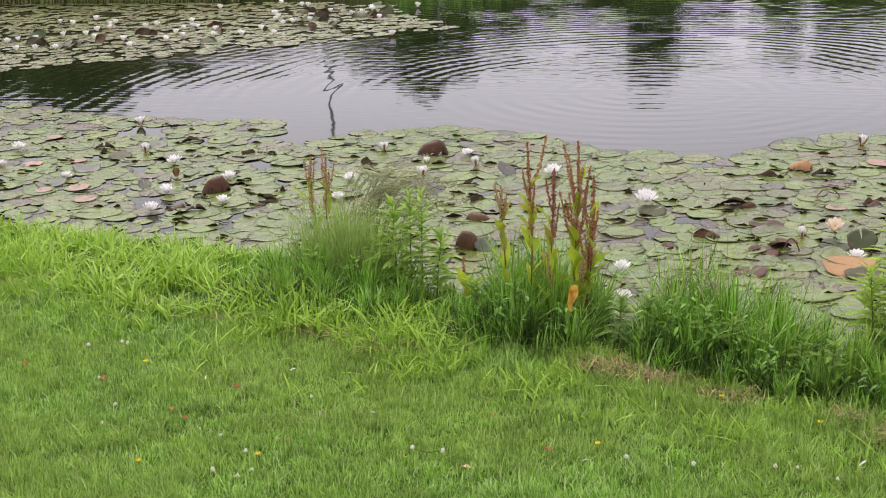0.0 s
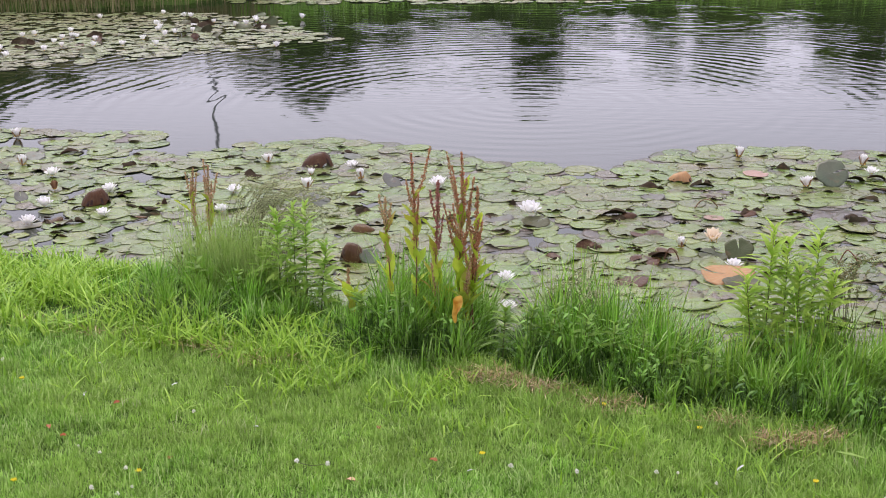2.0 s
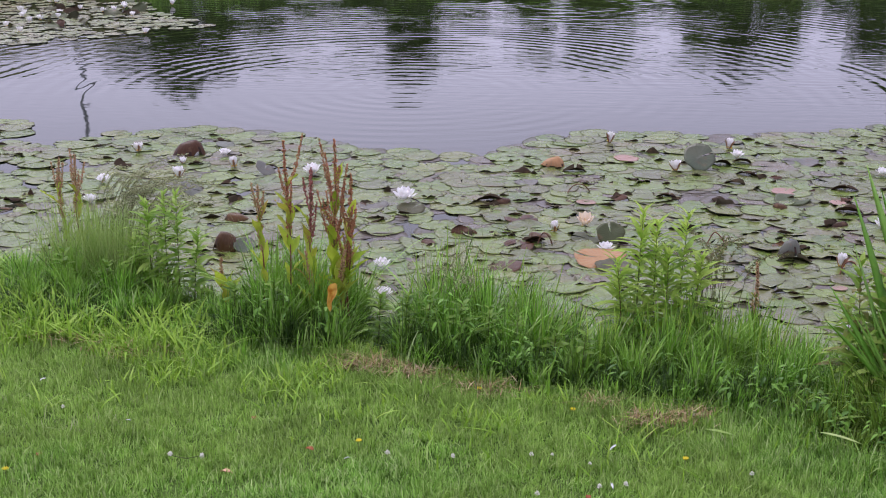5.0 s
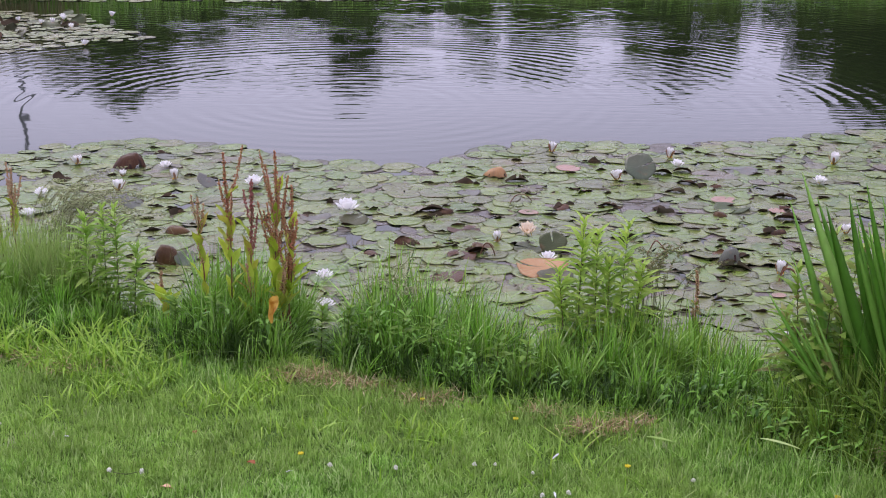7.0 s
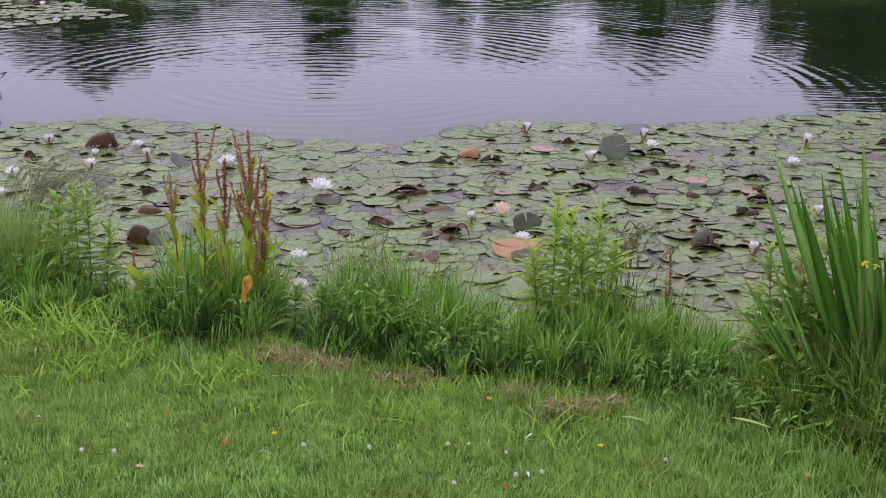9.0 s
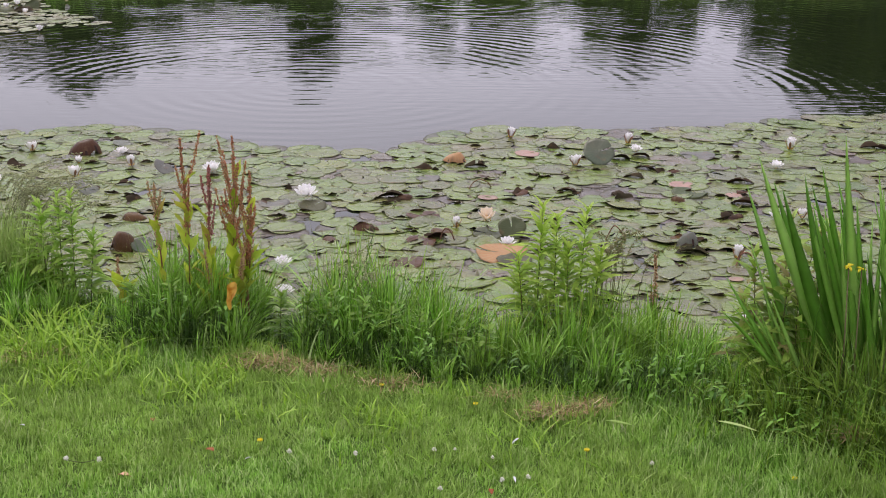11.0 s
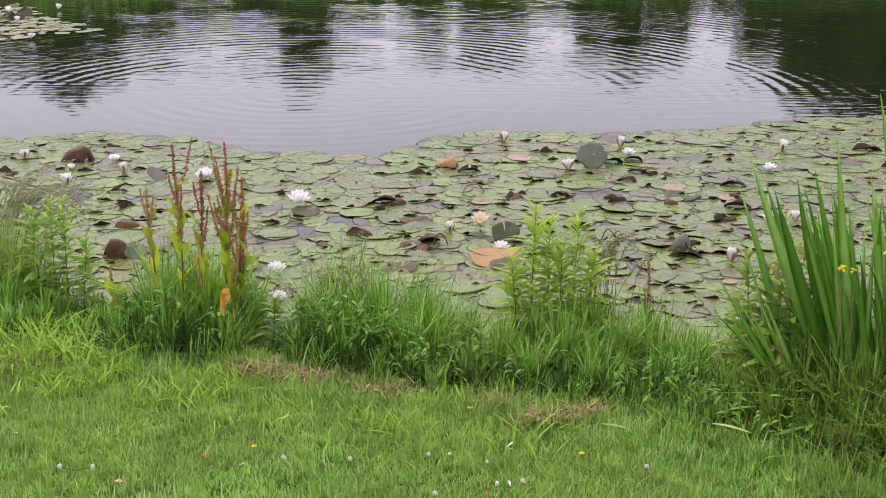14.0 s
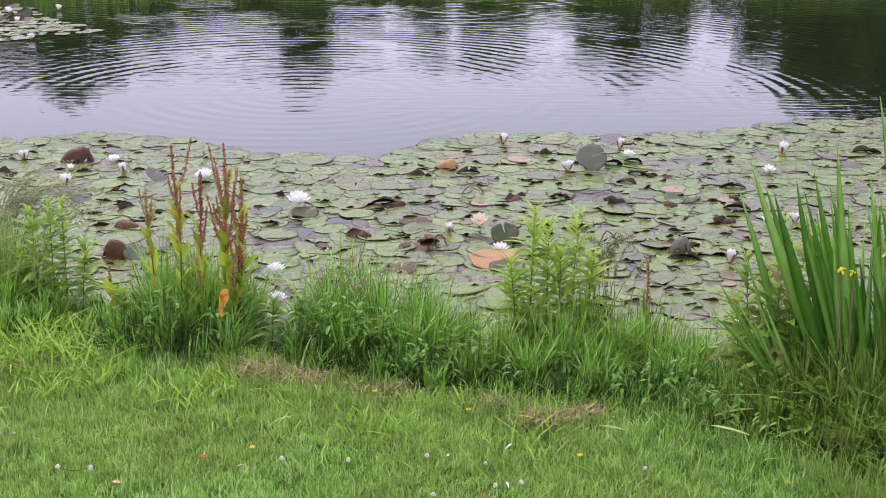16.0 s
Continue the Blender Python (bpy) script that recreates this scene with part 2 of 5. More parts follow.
M_PADBROWN = pad_material("old_lily_leaf", [(0.06, 0.022, 0.007), (0.085, 0.032, 0.009), (0.045, 0.02, 0.008), (0.10, 0.048, 0.012)], 0.36, 0.03, 0.2)
M_PADGREY = pad_material("grey_lily_leaf", [(0.085, 0.095, 0.06), (0.12, 0.115, 0.10), (0.07, 0.095, 0.05)], 0.42, 0.05, 0.4, 0.5)
M_PADRED = pad_material("red_lily_leaf", [(0.34, 0.15, 0.06), (0.40, 0.22, 0.09)], 0.45, 0.25, 0.25)
M_PADPINK = pad_material("pink_lily_leaf", [(0.36, 0.20, 0.15), (0.30, 0.19, 0.13), (0.40, 0.22, 0.18)], 0.4, 0.1, ageing=0.6)
M_PADOLIVE = pad_material("olive_lily_leaf", [(0.06, 0.06, 0.022), (0.05, 0.075, 0.02)], 0.5, 0.05, 0.3)
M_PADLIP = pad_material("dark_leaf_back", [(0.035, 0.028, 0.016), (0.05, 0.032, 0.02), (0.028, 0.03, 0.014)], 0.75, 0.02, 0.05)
M_PADSUNK = pad_material("sunken_lily_leaf", [(0.07, 0.06, 0.035), (0.09, 0.065, 0.05), (0.06, 0.07, 0.03), (0.10, 0.075, 0.065)], 0.3, 0.05, 0.4)
M_PETAL = natural("white_petal", [(0.90, 0.89, 0.86), (0.93, 0.92, 0.90), (0.91, 0.87, 0.86)], 0.5, grain=80, grain_mix=0.04, thin=0.25)
M_PEACH = natural("peach_petal", [(0.90, 0.76, 0.58), (0.92, 0.82, 0.68)], 0.5, grain_mix=0.1, thin=0.25)
M_SEPAL = natural("sepal", [(0.22, 0.10, 0.06), (0.30, 0.16, 0.09)], 0.6)
M_STAMEN = natural("yellow_stamen", [(0.70, 0.42, 0.05), (0.75, 0.50, 0.08)], 0.6)
M_SEED = natural("dock_seed", [(0.36, 0.12, 0.06), (0.46, 0.17, 0.09), (0.24, 0.09, 0.045), (0.48, 0.30, 0.15), (0.40, 0.15, 0.08), (0.36, 0.30, 0.10)], 0.7)
M_SEEDPURPLE = natural("purple_dock_seed", [(0.30, 0.09, 0.08), (0.38, 0.14, 0.12), (0.20, 0.07, 0.06)], 0.7)
M_SEEDDRY = natural("dry_seed", [(0.42, 0.22, 0.13), (0.48, 0.29, 0.16), (0.36, 0.30, 0.12)], 0.8)
M_STEM = natural("green_stem", [(0.12, 0.16, 0.05), (0.16, 0.12, 0.06)], 0.6)
M_REDSTEM = natural("red_stem", [(0.20, 0.08, 0.05), (0.16, 0.10, 0.05)], 0.6)
M_DOCKLEAF = natural("dock_leaf", [(0.46, 0.60, 0.05), (0.60, 0.70, 0.08), (0.34, 0.50, 0.04), (0.50, 0.48, 0.07)], 0.5, grain=35, thin=0.4)
M_DOCKRED = natural("reddened_dock_leaf", [(0.34, 0.18, 0.05), (0.44, 0.42, 0.06), (0.40, 0.48, 0.06), (0.42, 0.52, 0.06)], 0.5, grain=30, grain_mix=0.4, thin=0.3)
M_DRYLEAF = natural("withered_leaf", [(0.46, 0.16, 0.015), (0.52, 0.20, 0.02)], 0.5, (0.90, 0.62, 0.14), 16.0, grain=30, grain_mix=0.5, thin=0.2)
M_LEAF = natural("herb_leaf", [(0.22, 0.39, 0.05), (0.32, 0.50, 0.075), (0.42, 0.57, 0.12)], 0.5, grain=30, thin=0.42)
M_FRESH = natural("fresh_herb_leaf", [(0.30, 0.47, 0.06), (0.42, 0.60, 0.09), (0.52, 0.66, 0.13), (0.22, 0.37, 0.045)], 0.5, grain=30, thin=0.42)
M_MIDLEAF = natural("mid_herb_leaf", [(0.17, 0.29, 0.035), (0.27, 0.42, 0.06), (0.38, 0.52, 0.10), (0.28, 0.24, 0.09)], 0.5, grain=30, thin=0.35)
M_DARKLEAF = natural("dark_herb_leaf", [(0.10, 0.20, 0.02), (0.15, 0.28, 0.03), (0.22, 0.36, 0.045)], 0.5, grain=30, thin=0.3)
M_IRIS = natural("iris_leaf", [(0.11, 0.27, 0.03), (0.20, 0.44, 0.055), (0.30, 0.56, 0.09), (0.38, 0.62, 0.14)], 0.4, grain=20, grain_mix=0.35, thin=0.3)
M_YELLOW = natural("yellow_petal", [(0.78, 0.64, 0.03), (0.82, 0.70, 0.05)], 0.5, thin=0.2)
M_CLOVER = natural("clover_head", [(0.72, 0.70, 0.58), (0.80, 0.78, 0.68)], 0.8)
M_FEATHER = natural("feather", [(0.72, 0.72, 0.72), (0.60, 0.60, 0.60)], 0.7)
M_FALLEN = natural("fallen_leaf", [(0.34, 0.09, 0.03), (0.26, 0.07, 0.025), (0.40, 0.16, 0.06)], 0.7, grain_mix=0.5)
M_PALELEAF = natural("pale_fallen_leaf", [(0.62, 0.36, 0.22), (0.66, 0.42, 0.28)], 0.7)
M_BARK = natural("bark", [(0.08, 0.065, 0.05), (0.11, 0.09, 0.07)], 0.9, bump=0.02, grain=12)
M_CROWN = natural("tree_leaf", [(0.04, 0.075, 0.012), (0.06, 0.105, 0.016), (0.08, 0.13, 0.02)], 0.6, thin=0.2)
M_CROWNLIGHT = natural("willow_leaf", [(0.11, 0.18, 0.03), (0.15, 0.23, 0.04)], 0.6, thin=0.2)
M_REED = natural("reed", [(0.26, 0.22, 0.10), (0.20, 0.23, 0.07), (0.34, 0.27, 0.15), (0.12, 0.18, 0.05)], 0.7, thin=0.2)
M_PLUME = natural("grass_seed", [(0.48, 0.52, 0.26), (0.62, 0.63, 0.38), (0.38, 0.40, 0.20), (0.52, 0.56, 0.30)], 0.8, thin=0.2)
M_STEEL = natural("dull_steel", [(0.20, 0.20, 0.21), (0.22, 0.22, 0.23)], 0.55)
M_WATER = water_material()


# ---- builders ----
def mk(name, verts, faces, material, parent=None, smooth=True, uv=None, label="", second=None, slots=None):
    """One mesh object from arrays; faces all of one size, or a list."""
    me = bpy.data.meshes.new(name)
    if isinstance(faces, np.ndarray):
        n, k = faces.shape
        me.vertices.add(len(verts))
        me.vertices.foreach_set("co", np.asarray(verts, np.float32).ravel())
        me.loops.add(n * k)
        me.loops.foreach_set("vertex_index", faces.astype(np.int32).ravel())
        me.polygons.add(n)
        me.polygons.foreach_set("loop_start", np.arange(0, n * k, k, dtype=np.int32))
        if uv is not None:
            lay = me.uv_layers.new(name="UVMap")
            lay.data.foreach_set("uv", np.asarray(uv, np.float32)[faces.ravel()].ravel())
        me.update(calc_edges=True)
    else:
        me.from_pydata([tuple(v) for v in verts], [], faces)
    me.polygons.foreach_set("use_smooth", np.full(len(me.polygons), smooth))
    me.materials.append(material)
    if second:
        me.materials.append(second)
        me.polygons.foreach_set("material_index", slots.astype(np.int32))
    ob = new(name, me)
    if parent:
        ob.parent = parent
    if label:
        tagged(ob, label)
    return ob


def again(ob, name, parent, m):
    """Another piece on the same mesh."""
    o = new(name, ob.data)
    o.parent = parent
    o.matrix_basis = m
    return o


def empty(name, m, label, category, group=""):
    e = new(name)
    e.empty_display_size = 0.1
    e.matrix_basis = m
    return tagged(e, label, category, group)


def spin(x, y, z, rx=0.0, ry=0.0, rz=0.0, s=1.0):
    return pose(x, y, z, rx, ry, rz) @ Matrix.Scale(s, 4)


def smoothstep(a, b, v):
    u = np.clip((v - a) / (b - a), 0, 1)
    return u * u * (3 - 2 * u)


def bank_edge(x):
    """Where the lawn's bank meets the water."""
    return np.interp(x, [-40, -20, -9, -6, -4, -2.3, -0.5, 0.25, 1.0, 1.6, 2.3, 3.0, 5.0, 9.0, 20.0, 45.0],
                     [26, 14, 9.3, 8.5, 8.2, 7.6, 7.25, 6.95, 6.9, 6.75, 6.6, 6.2, 4.2, -1.0, -8.0, -14.0])


def far_edge(x):
    return np.interp(x, [-60, -16, -10.5, -8.5, -6, 10, 40], [22.0, 23.2, 23.9, 26.5, 31.0, 33.0, 30.0])


def ground_z(x, y):
    x, y = np.asarray(x, float), np.asarray(y, float)
    near = bank_edge(x) - y
    d = np.maximum(near - 0.9, 0)
    d = np.minimum(d, 9.0)
    lawn = 0.10 + 0.12 * smoothstep(0.0, 0.9, near) + 0.02 * d + 0.023 * d * d
    inside = np.minimum(np.minimum(y - bank_edge(x), far_edge(x) - y), np.minimum(x + 38, 42 - x))
    shore = np.where(near > -1, lawn, 0.12 + 0.04 * np.clip(-inside, 0, 30))
    return shore - (shore + 0.8) * smoothstep(-0.06, 0.55, inside)


def lumps(x, y, s):
    """Soft uneven field in 0..1, for clumps and bare patches."""
    return 0.5 + 0.25 * (np.sin(1.7 * s * x + 0.9 * s * y + 1.3) * np.cos(1.1 * s * y - 0.6 * s * x + 0.4)
                         + np.sin(3.1 * s * x - 2.3 * s * y + 4.0) * 0.6 + np.sin(5.3 * s * y + 2.9 * s * x + 2.0) * 0.4)


def blades(rng, x, y, z, h, w, lean, bend, segs, az=None):
    """Grass blades as tapered bent strips; returns points and triangles."""
    n = len(x)
    if az is None:
        az = rng.uniform(0, 2 * np.pi, n)
    side = az + np.pi / 2 + rng.normal(0, 0.4, n)
    s = np.linspace(0, 1, segs + 1)
    out = (lean[:, None] * s + bend[:, None] * s ** 2) * h[:, None]
    up = h[:, None] * (s - 0.35 * np.abs(bend)[:, None] * s ** 2.5)
    cx, cy, cz = x[:, None] + out * np.cos(az)[:, None], y[:, None] + out * np.sin(az)[:, None], z[:, None] + up
    half = 0.5 * w[:, None] * (1 - s[None, :-1] ** 1.8 * 0.75)
    ox, oy = half * np.cos(side)[:, None], half * np.sin(side)[:, None]
    a = np.stack([cx[:, :-1] - ox, cy[:, :-1] - oy, cz[:, :-1]], -1)
    b = np.stack([cx[:, :-1] + ox, cy[:, :-1] + oy, cz[:, :-1]], -1)
    tip = np.stack([cx[:, -1:], cy[:, -1:], cz[:, -1:]], -1)
    k = 2 * segs + 1
    v = np.concatenate([np.stack([a, b], 2).reshape(n, 2 * segs, 3), tip], 1).reshape(-1, 3)
    f = []
    for i in range(segs - 1):
        f += [(2 * i, 2 * i + 1, 2 * i + 3), (2 * i, 2 * i + 3, 2 * i + 2)]
    f.append((2 * segs - 2, 2 * segs - 1, 2 * segs))
    faces = (np.arange(n)[:, None, None] * k + np.array(f)[None]).reshape(-1, 3)
    return v, faces


def tube(pts, radii, n=5):
    pts = np.asarray(pts, float)
    v, f = [], []
    for i, p in enumerate(pts):
        t = pts[min(i + 1, len(pts) - 1)] - pts[max(i - 1, 0)]
        t = t / (np.linalg.norm(t) + 1e-9)
        a = np.cross(t, (0.3, 0.9, 0.1))
        a /= np.linalg.norm(a) + 1e-9
        b = np.cross(t, a)
        for k in range(n):
            c = 2 * math.pi * k / n
            v.append(p + radii[i] * (math.cos(c) * a + math.sin(c) * b))
    for i in range(len(pts) - 1):
        for k in range(n):
            q = (k + 1) % n
            f.append((i * n + k, i * n + q, (i + 1) * n + q))
            f.append((i * n + k, (i + 1) * n + q, (i + 1) * n + k))
    top = (len(pts) - 1) * n
    for k in range(1, n - 1):
        f.append((top, top + k, top + k + 1))
    return np.array(v), np.array(f)


def join(pieces):
    vs, fs, o = [], [], 0
    for v, f in pieces:
        vs.append(v)
        fs.append(np.asarray(f) + o)
        o += len(v)
    return np.concatenate(vs), np.concatenate(fs)


def leaf_mesh(length, width, droop=0.3, fold=0.25, wave=0.0, n=6):
    """A pointed leaf along +x with a folded midrib, drooping tip and a thin underside."""
    v, f = [], []
    for i in range(n + 1):
        s = i / n
        w = width * 0.5 * (math.sin(math.pi * min(1, 0.06 + 0.94 * s)) ** 0.8) * (1.15 - 0.5 * s)
        z = -droop * length * s * s
        up = fold * w + wave * width * math.sin(9 * s)
        v += [(s * length, -w, z + up), (s * length, 0, z), (s * length, w, z + up - 2 * wave * width * math.sin(9 * s))]
    for i in range(n):
        for k in (0, 1):
            a = 3 * i + k
            f += [(a, a + 3, a + 4), (a, a + 4, a + 1)]
    return np.array(v), np.array(f)

# ---- ground, water, far bank ----
def build_ground():
    xs = np.concatenate([np.array([-900, -400, -200, -100, -60, -45]), np.arange(-40, -10, 2.0), np.arange(-10, 6, 0.12), np.arange(6, 45, 2.0), np.array([60, 100, 200, 400, 900])])
    ys = np.concatenate([np.array([-900, -400, -150, -60, -30, -20, -14, -10, -7, -5, -3]), np.arange(-2, 4, 0.5), np.arange(4, 10, 0.12), np.arange(10, 42, 1.0), np.array([45, 50, 60, 80, 120, 200, 400, 1200])])
    X, Y = np.meshgrid(xs, ys)
    Z = ground_z(X, Y)
    near = (np.abs(X + 2) < 9) & (Y > 2) & (Y < 9) & (Z > 0)
    Z = Z + np.where(near, 0.03 * (lumps(X, Y, 1.6) - 0.5), 0)
    v = np.stack([X, Y, Z], -1).reshape(-1, 3)
    nx, ny = len(xs), len(ys)
    i = (np.arange(ny - 1)[:, None] * nx + np.arange(nx - 1)[None]).ravel()
    f = np.stack([i, i + 1, i + nx + 1, i + nx], -1)
    tagged(mk("ground", v, f, M_GROUND), "grassy ground sloping down to a pond", "ground", kind="structure")
    w = np.array([(-38.0, -14, 0), (42, -14, 0), (42, 33.5, 0), (-38, 33.5, 0)])
    tagged(mk("water", w, np.array([[0, 1, 2, 3]]), M_WATER, smooth=False), "calm grey pond water with fine ripples", "water", kind="structure")


build_ground()


def zg(x, y):
    return ground_z(x, y) + 0.03 * (lumps(np.asarray(x), np.asarray(y), 1.6) - 0.5)


# ---- lawn and bank grass ----
def foot_line(x):
    """Where mown lawn turns into long bank grass."""
    return np.interp(x, [-9, -5.2, -4.3, -3.4, -2.1, -0.9, -0.4, 0.23, 0.9, 1.15, 1.35, 1.6, 1.9, 2.6], [8.3, 7.3, 6.95, 6.7, 6.5, 6.35, 6.1, 5.95, 5.8, 5.75, 5.5, 5.2, 4.85, 4.3])


def grass_height(x):
    """Long grass: clumps and gaps along the bank."""
    return np.interp(x, [-9, -6, -4.2, -3.5, -3.2, -2.7, -2.35, -2.12, -1.85, -1.65, -1.14, -1.02, -0.84, -0.72, -0.35, 0.0, 0.25, 0.5, 0.9, 1.2, 1.42, 1.66, 1.85, 3],
                     [0.13, 0.13, 0.13, 0.16, 0.29, 0.32, 0.25, 0.15, 0.16, 0.50, 0.46, 0.09, 0.09, 0.48, 0.46, 0.38, 0.24, 0.34, 0.38, 0.32, 0.22, 0.30, 0.45, 0.5])


def build_lawn():
    rng = np.random.default_rng(3)
    # blades grow in loose tufts scattered without order, each tuft with its own length and lean
    k = 19000
    tx, ty = rng.uniform(-6.6, 2.5, k), rng.uniform(3.9, 8.0, k)
    keep = (ty < foot_line(tx) + 0.12) & ((np.abs(tx + 0.10 * ty) < 0.72 * ty + 0.6) | (tx > -3)) & (tx > -0.95 * ty + 0.2)
    tx, ty = tx[keep], ty[keep]
    k, each = len(tx), 34
    long, way = rng.lognormal(0.0, 0.28, k), rng.uniform(0, 6.28, k)
    x, y = np.repeat(tx, each) + rng.normal(0, 0.03, k * each), np.repeat(ty, each) + rng.normal(0, 0.03, k * each)
    long, way = np.repeat(long, each), np.repeat(way, each)
    n = k * each
    l = lumps(x, y, 2.2)
    h = rng.uniform(0.018, 0.058, n) * (0.7 + 0.5 * l) * long
    h = h * (1 + 0.9 * smoothstep(0.5, 1.4, x) * 0.6)
    near_foot = smoothstep(0.5, 0.0, foot_line(x) - y)
    h = h * (1 + 0.9 * near_foot * rng.uniform(0, 1, n))
    v, f = blades(rng, x, y, zg(x, y) - 0.004, h, rng.uniform(0.0035, 0.0085, n), rng.normal(0.13, 0.26, n), rng.normal(0.22, 0.28, n), 2, way + rng.normal(0, 1.2, n))
    tagged(mk("lawn_grass", v, f, M_LAWN), "short mown bright green lawn grass", "grass", kind="stuff")
    # coarse broad tufts scattered in the lawn, more towards the bank
    n = 22000
    x = rng.uniform(-6.4, 2.0, n)
    y = foot_line(x) + 0.15 - np.abs(rng.normal(0, 0.42, n))
    keep = (y > 4.0) & (rng.uniform(0, 1, n) < smoothstep(0.42, 0.66, lumps(x, y, 3.0)) * (1.3 - 0.16 * (x + 6)))
    x, y = x[keep], y[keep]
    n = len(x)
    v, f = blades(rng, x, y, zg(x, y), rng.uniform(0.04, 0.12, n), rng.uniform(0.006, 0.014, n), rng.normal(0.2, 0.5, n), rng.normal(0.5, 0.45, n), 4)
    # the same broad blades thicken to a loose fringe along the low bank
    m = 15000
    x = rng.uniform(-7.0, -1.5, m)
    fr = rng.uniform(-0.15, 1.0, m)
    keep = (rng.uniform(0, 1, m) < smoothstep(0.28, 0.55, lumps(x, fr * 2.0, 2.6))) & (rng.uniform(0, 1, m) < np.maximum(smoothstep(-2.6, -3.4, x), 0.8 * (fr < 0.4) * smoothstep(-1.5, -2.4, x)))
    x, fr = x[keep], fr[keep]
    m = len(x)
    y = foot_line(x) + (bank_edge(x) + 0.05 - foot_line(x)) * fr
    v2, f2 = blades(rng, x, y, zg(x, y), rng.uniform(0.07, 0.20, m), rng.uniform(0.009, 0.02, m), rng.normal(0.25, 0.5, m), rng.normal(0.6, 0.45, m), 4, 5.0 * np.sin(11.3 * x + 8.1 * y) + rng.normal(0, 1.0, m))
    v, f = join([(v, f), (v2, f2)])
    tagged(mk("coarse_grass", v, f, M_COARSE), "broad light green grass blades in the lawn", "grass", kind="stuff")


def build_bank():
    rng = np.random.default_rng(5)
    n = 56000
    x = rng.uniform(-7.2, 2.9, n)
    fr = rng.beta(1.4, 1.2, n)
    y = foot_line(x) + (bank_edge(x) + 0.05 - foot_line(x)) * fr + rng.normal(0, 0.03, n)
    # blades stand in tufts
    tx, ty = np.round(x / 0.16) * 0.16, np.round(y / 0.16) * 0.16
    jx, jy = np.sin(tx * 91.7 + ty * 37.1) * 0.06, np.cos(tx * 53.3 + ty * 71.9) * 0.06
    pull = rng.uniform(0.0, 0.7, n)
    x, y = x + (tx + jx - x) * pull, y + (ty + jy - y) * pull
    tuft = 0.75 + 0.35 * np.sin(tx * 17.3 + ty * 29.1)
    rise = 0.45 + 0.75 * smoothstep(0.0, 0.65, fr) + 0.25 * smoothstep(1.4, 1.7, x) * (1 - fr)
    h = grass_height(x) * rise * tuft * rng.uniform(0.5, 1.12, n)
    left = smoothstep(-3.0, -3.8, x)
    h = h * (1 - left * (0.55 - 0.5 * smoothstep(0.3, 1.0, fr)))
    keep = rng.uniform(0, 1, n) > 0.62 * left
    x, y, h = x[keep], y[keep], h[keep]
    n = len(x)
    v, f = blades(rng, x, y, zg(x, y) - 0.01, h, rng.uniform(0.006, 0.013, n) * rng.choice([0.7, 1.0, 1.0, 1.3], n), rng.normal(0.08, 0.2, n), np.abs(rng.normal(0.24, 0.3, n)), 4, 7.0 * np.sin(x * 13.1 + y * 7.7) + rng.normal(0, 0.9, n))
    tagged(mk("bank_grass", v, f, M_BANK), "long uncut green grass along the pond bank", "grass", kind="stuff")
    # taller rank grass round the iris feet, the shade there put into its colour
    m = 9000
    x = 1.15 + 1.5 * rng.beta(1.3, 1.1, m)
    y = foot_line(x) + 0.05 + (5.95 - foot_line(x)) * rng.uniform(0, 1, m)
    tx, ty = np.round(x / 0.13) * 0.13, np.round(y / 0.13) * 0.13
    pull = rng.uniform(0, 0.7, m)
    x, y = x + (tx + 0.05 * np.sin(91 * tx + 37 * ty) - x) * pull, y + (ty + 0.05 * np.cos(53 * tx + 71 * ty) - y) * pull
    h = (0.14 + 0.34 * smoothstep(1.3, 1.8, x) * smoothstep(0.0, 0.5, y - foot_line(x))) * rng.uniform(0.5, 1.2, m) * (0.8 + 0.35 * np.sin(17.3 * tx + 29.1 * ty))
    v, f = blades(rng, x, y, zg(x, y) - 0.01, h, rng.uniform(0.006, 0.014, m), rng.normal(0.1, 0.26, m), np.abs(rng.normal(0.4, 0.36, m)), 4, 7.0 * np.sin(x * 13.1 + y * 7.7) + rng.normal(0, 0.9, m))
    tagged(mk("rank_grass", v, f, M_RANKSHADE), "rank green grass round the iris leaves, darkened for their shade", "grass", kind="stuff")
    # low blades in near-black green, painting the shade between the tufts
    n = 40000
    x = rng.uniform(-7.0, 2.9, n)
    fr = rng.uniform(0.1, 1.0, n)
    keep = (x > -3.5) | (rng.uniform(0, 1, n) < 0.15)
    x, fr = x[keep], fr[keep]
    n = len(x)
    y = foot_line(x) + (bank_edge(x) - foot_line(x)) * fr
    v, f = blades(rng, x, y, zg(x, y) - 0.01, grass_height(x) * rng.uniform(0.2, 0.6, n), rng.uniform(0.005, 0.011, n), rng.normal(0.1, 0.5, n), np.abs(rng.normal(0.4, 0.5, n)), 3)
    tagged(mk("undergrowth", v, f, M_GAPSHADE), "low blades coloured dark as shade among the bank grass", "grass", kind="stuff")
    # seeding stems above the bank grass
    n = 420
    cx = rng.choice([-3.1, -2.75, -2.5, -0.58, -0.45, 0.1, 1.35, -1.6, 0.55], n) + rng.normal(0, 0.13, n)
    cy = bank_edge(cx) - rng.uniform(0.0, 0.35, n)
    hh = grass_height(cx) * rng.uniform(1.1, 1.75, n)
    v, f = blades(rng, cx, cy, zg(cx, cy), hh, np.full(n, 0.0028), rng.normal(0.1, 0.2, n), rng.normal(0.2, 0.25, n), 5)
    m = 1500
    cx = rng.normal(-2.78, 0.20, m)
    cy = bank_edge(cx) - rng.uniform(-0.05, 0.3, m)
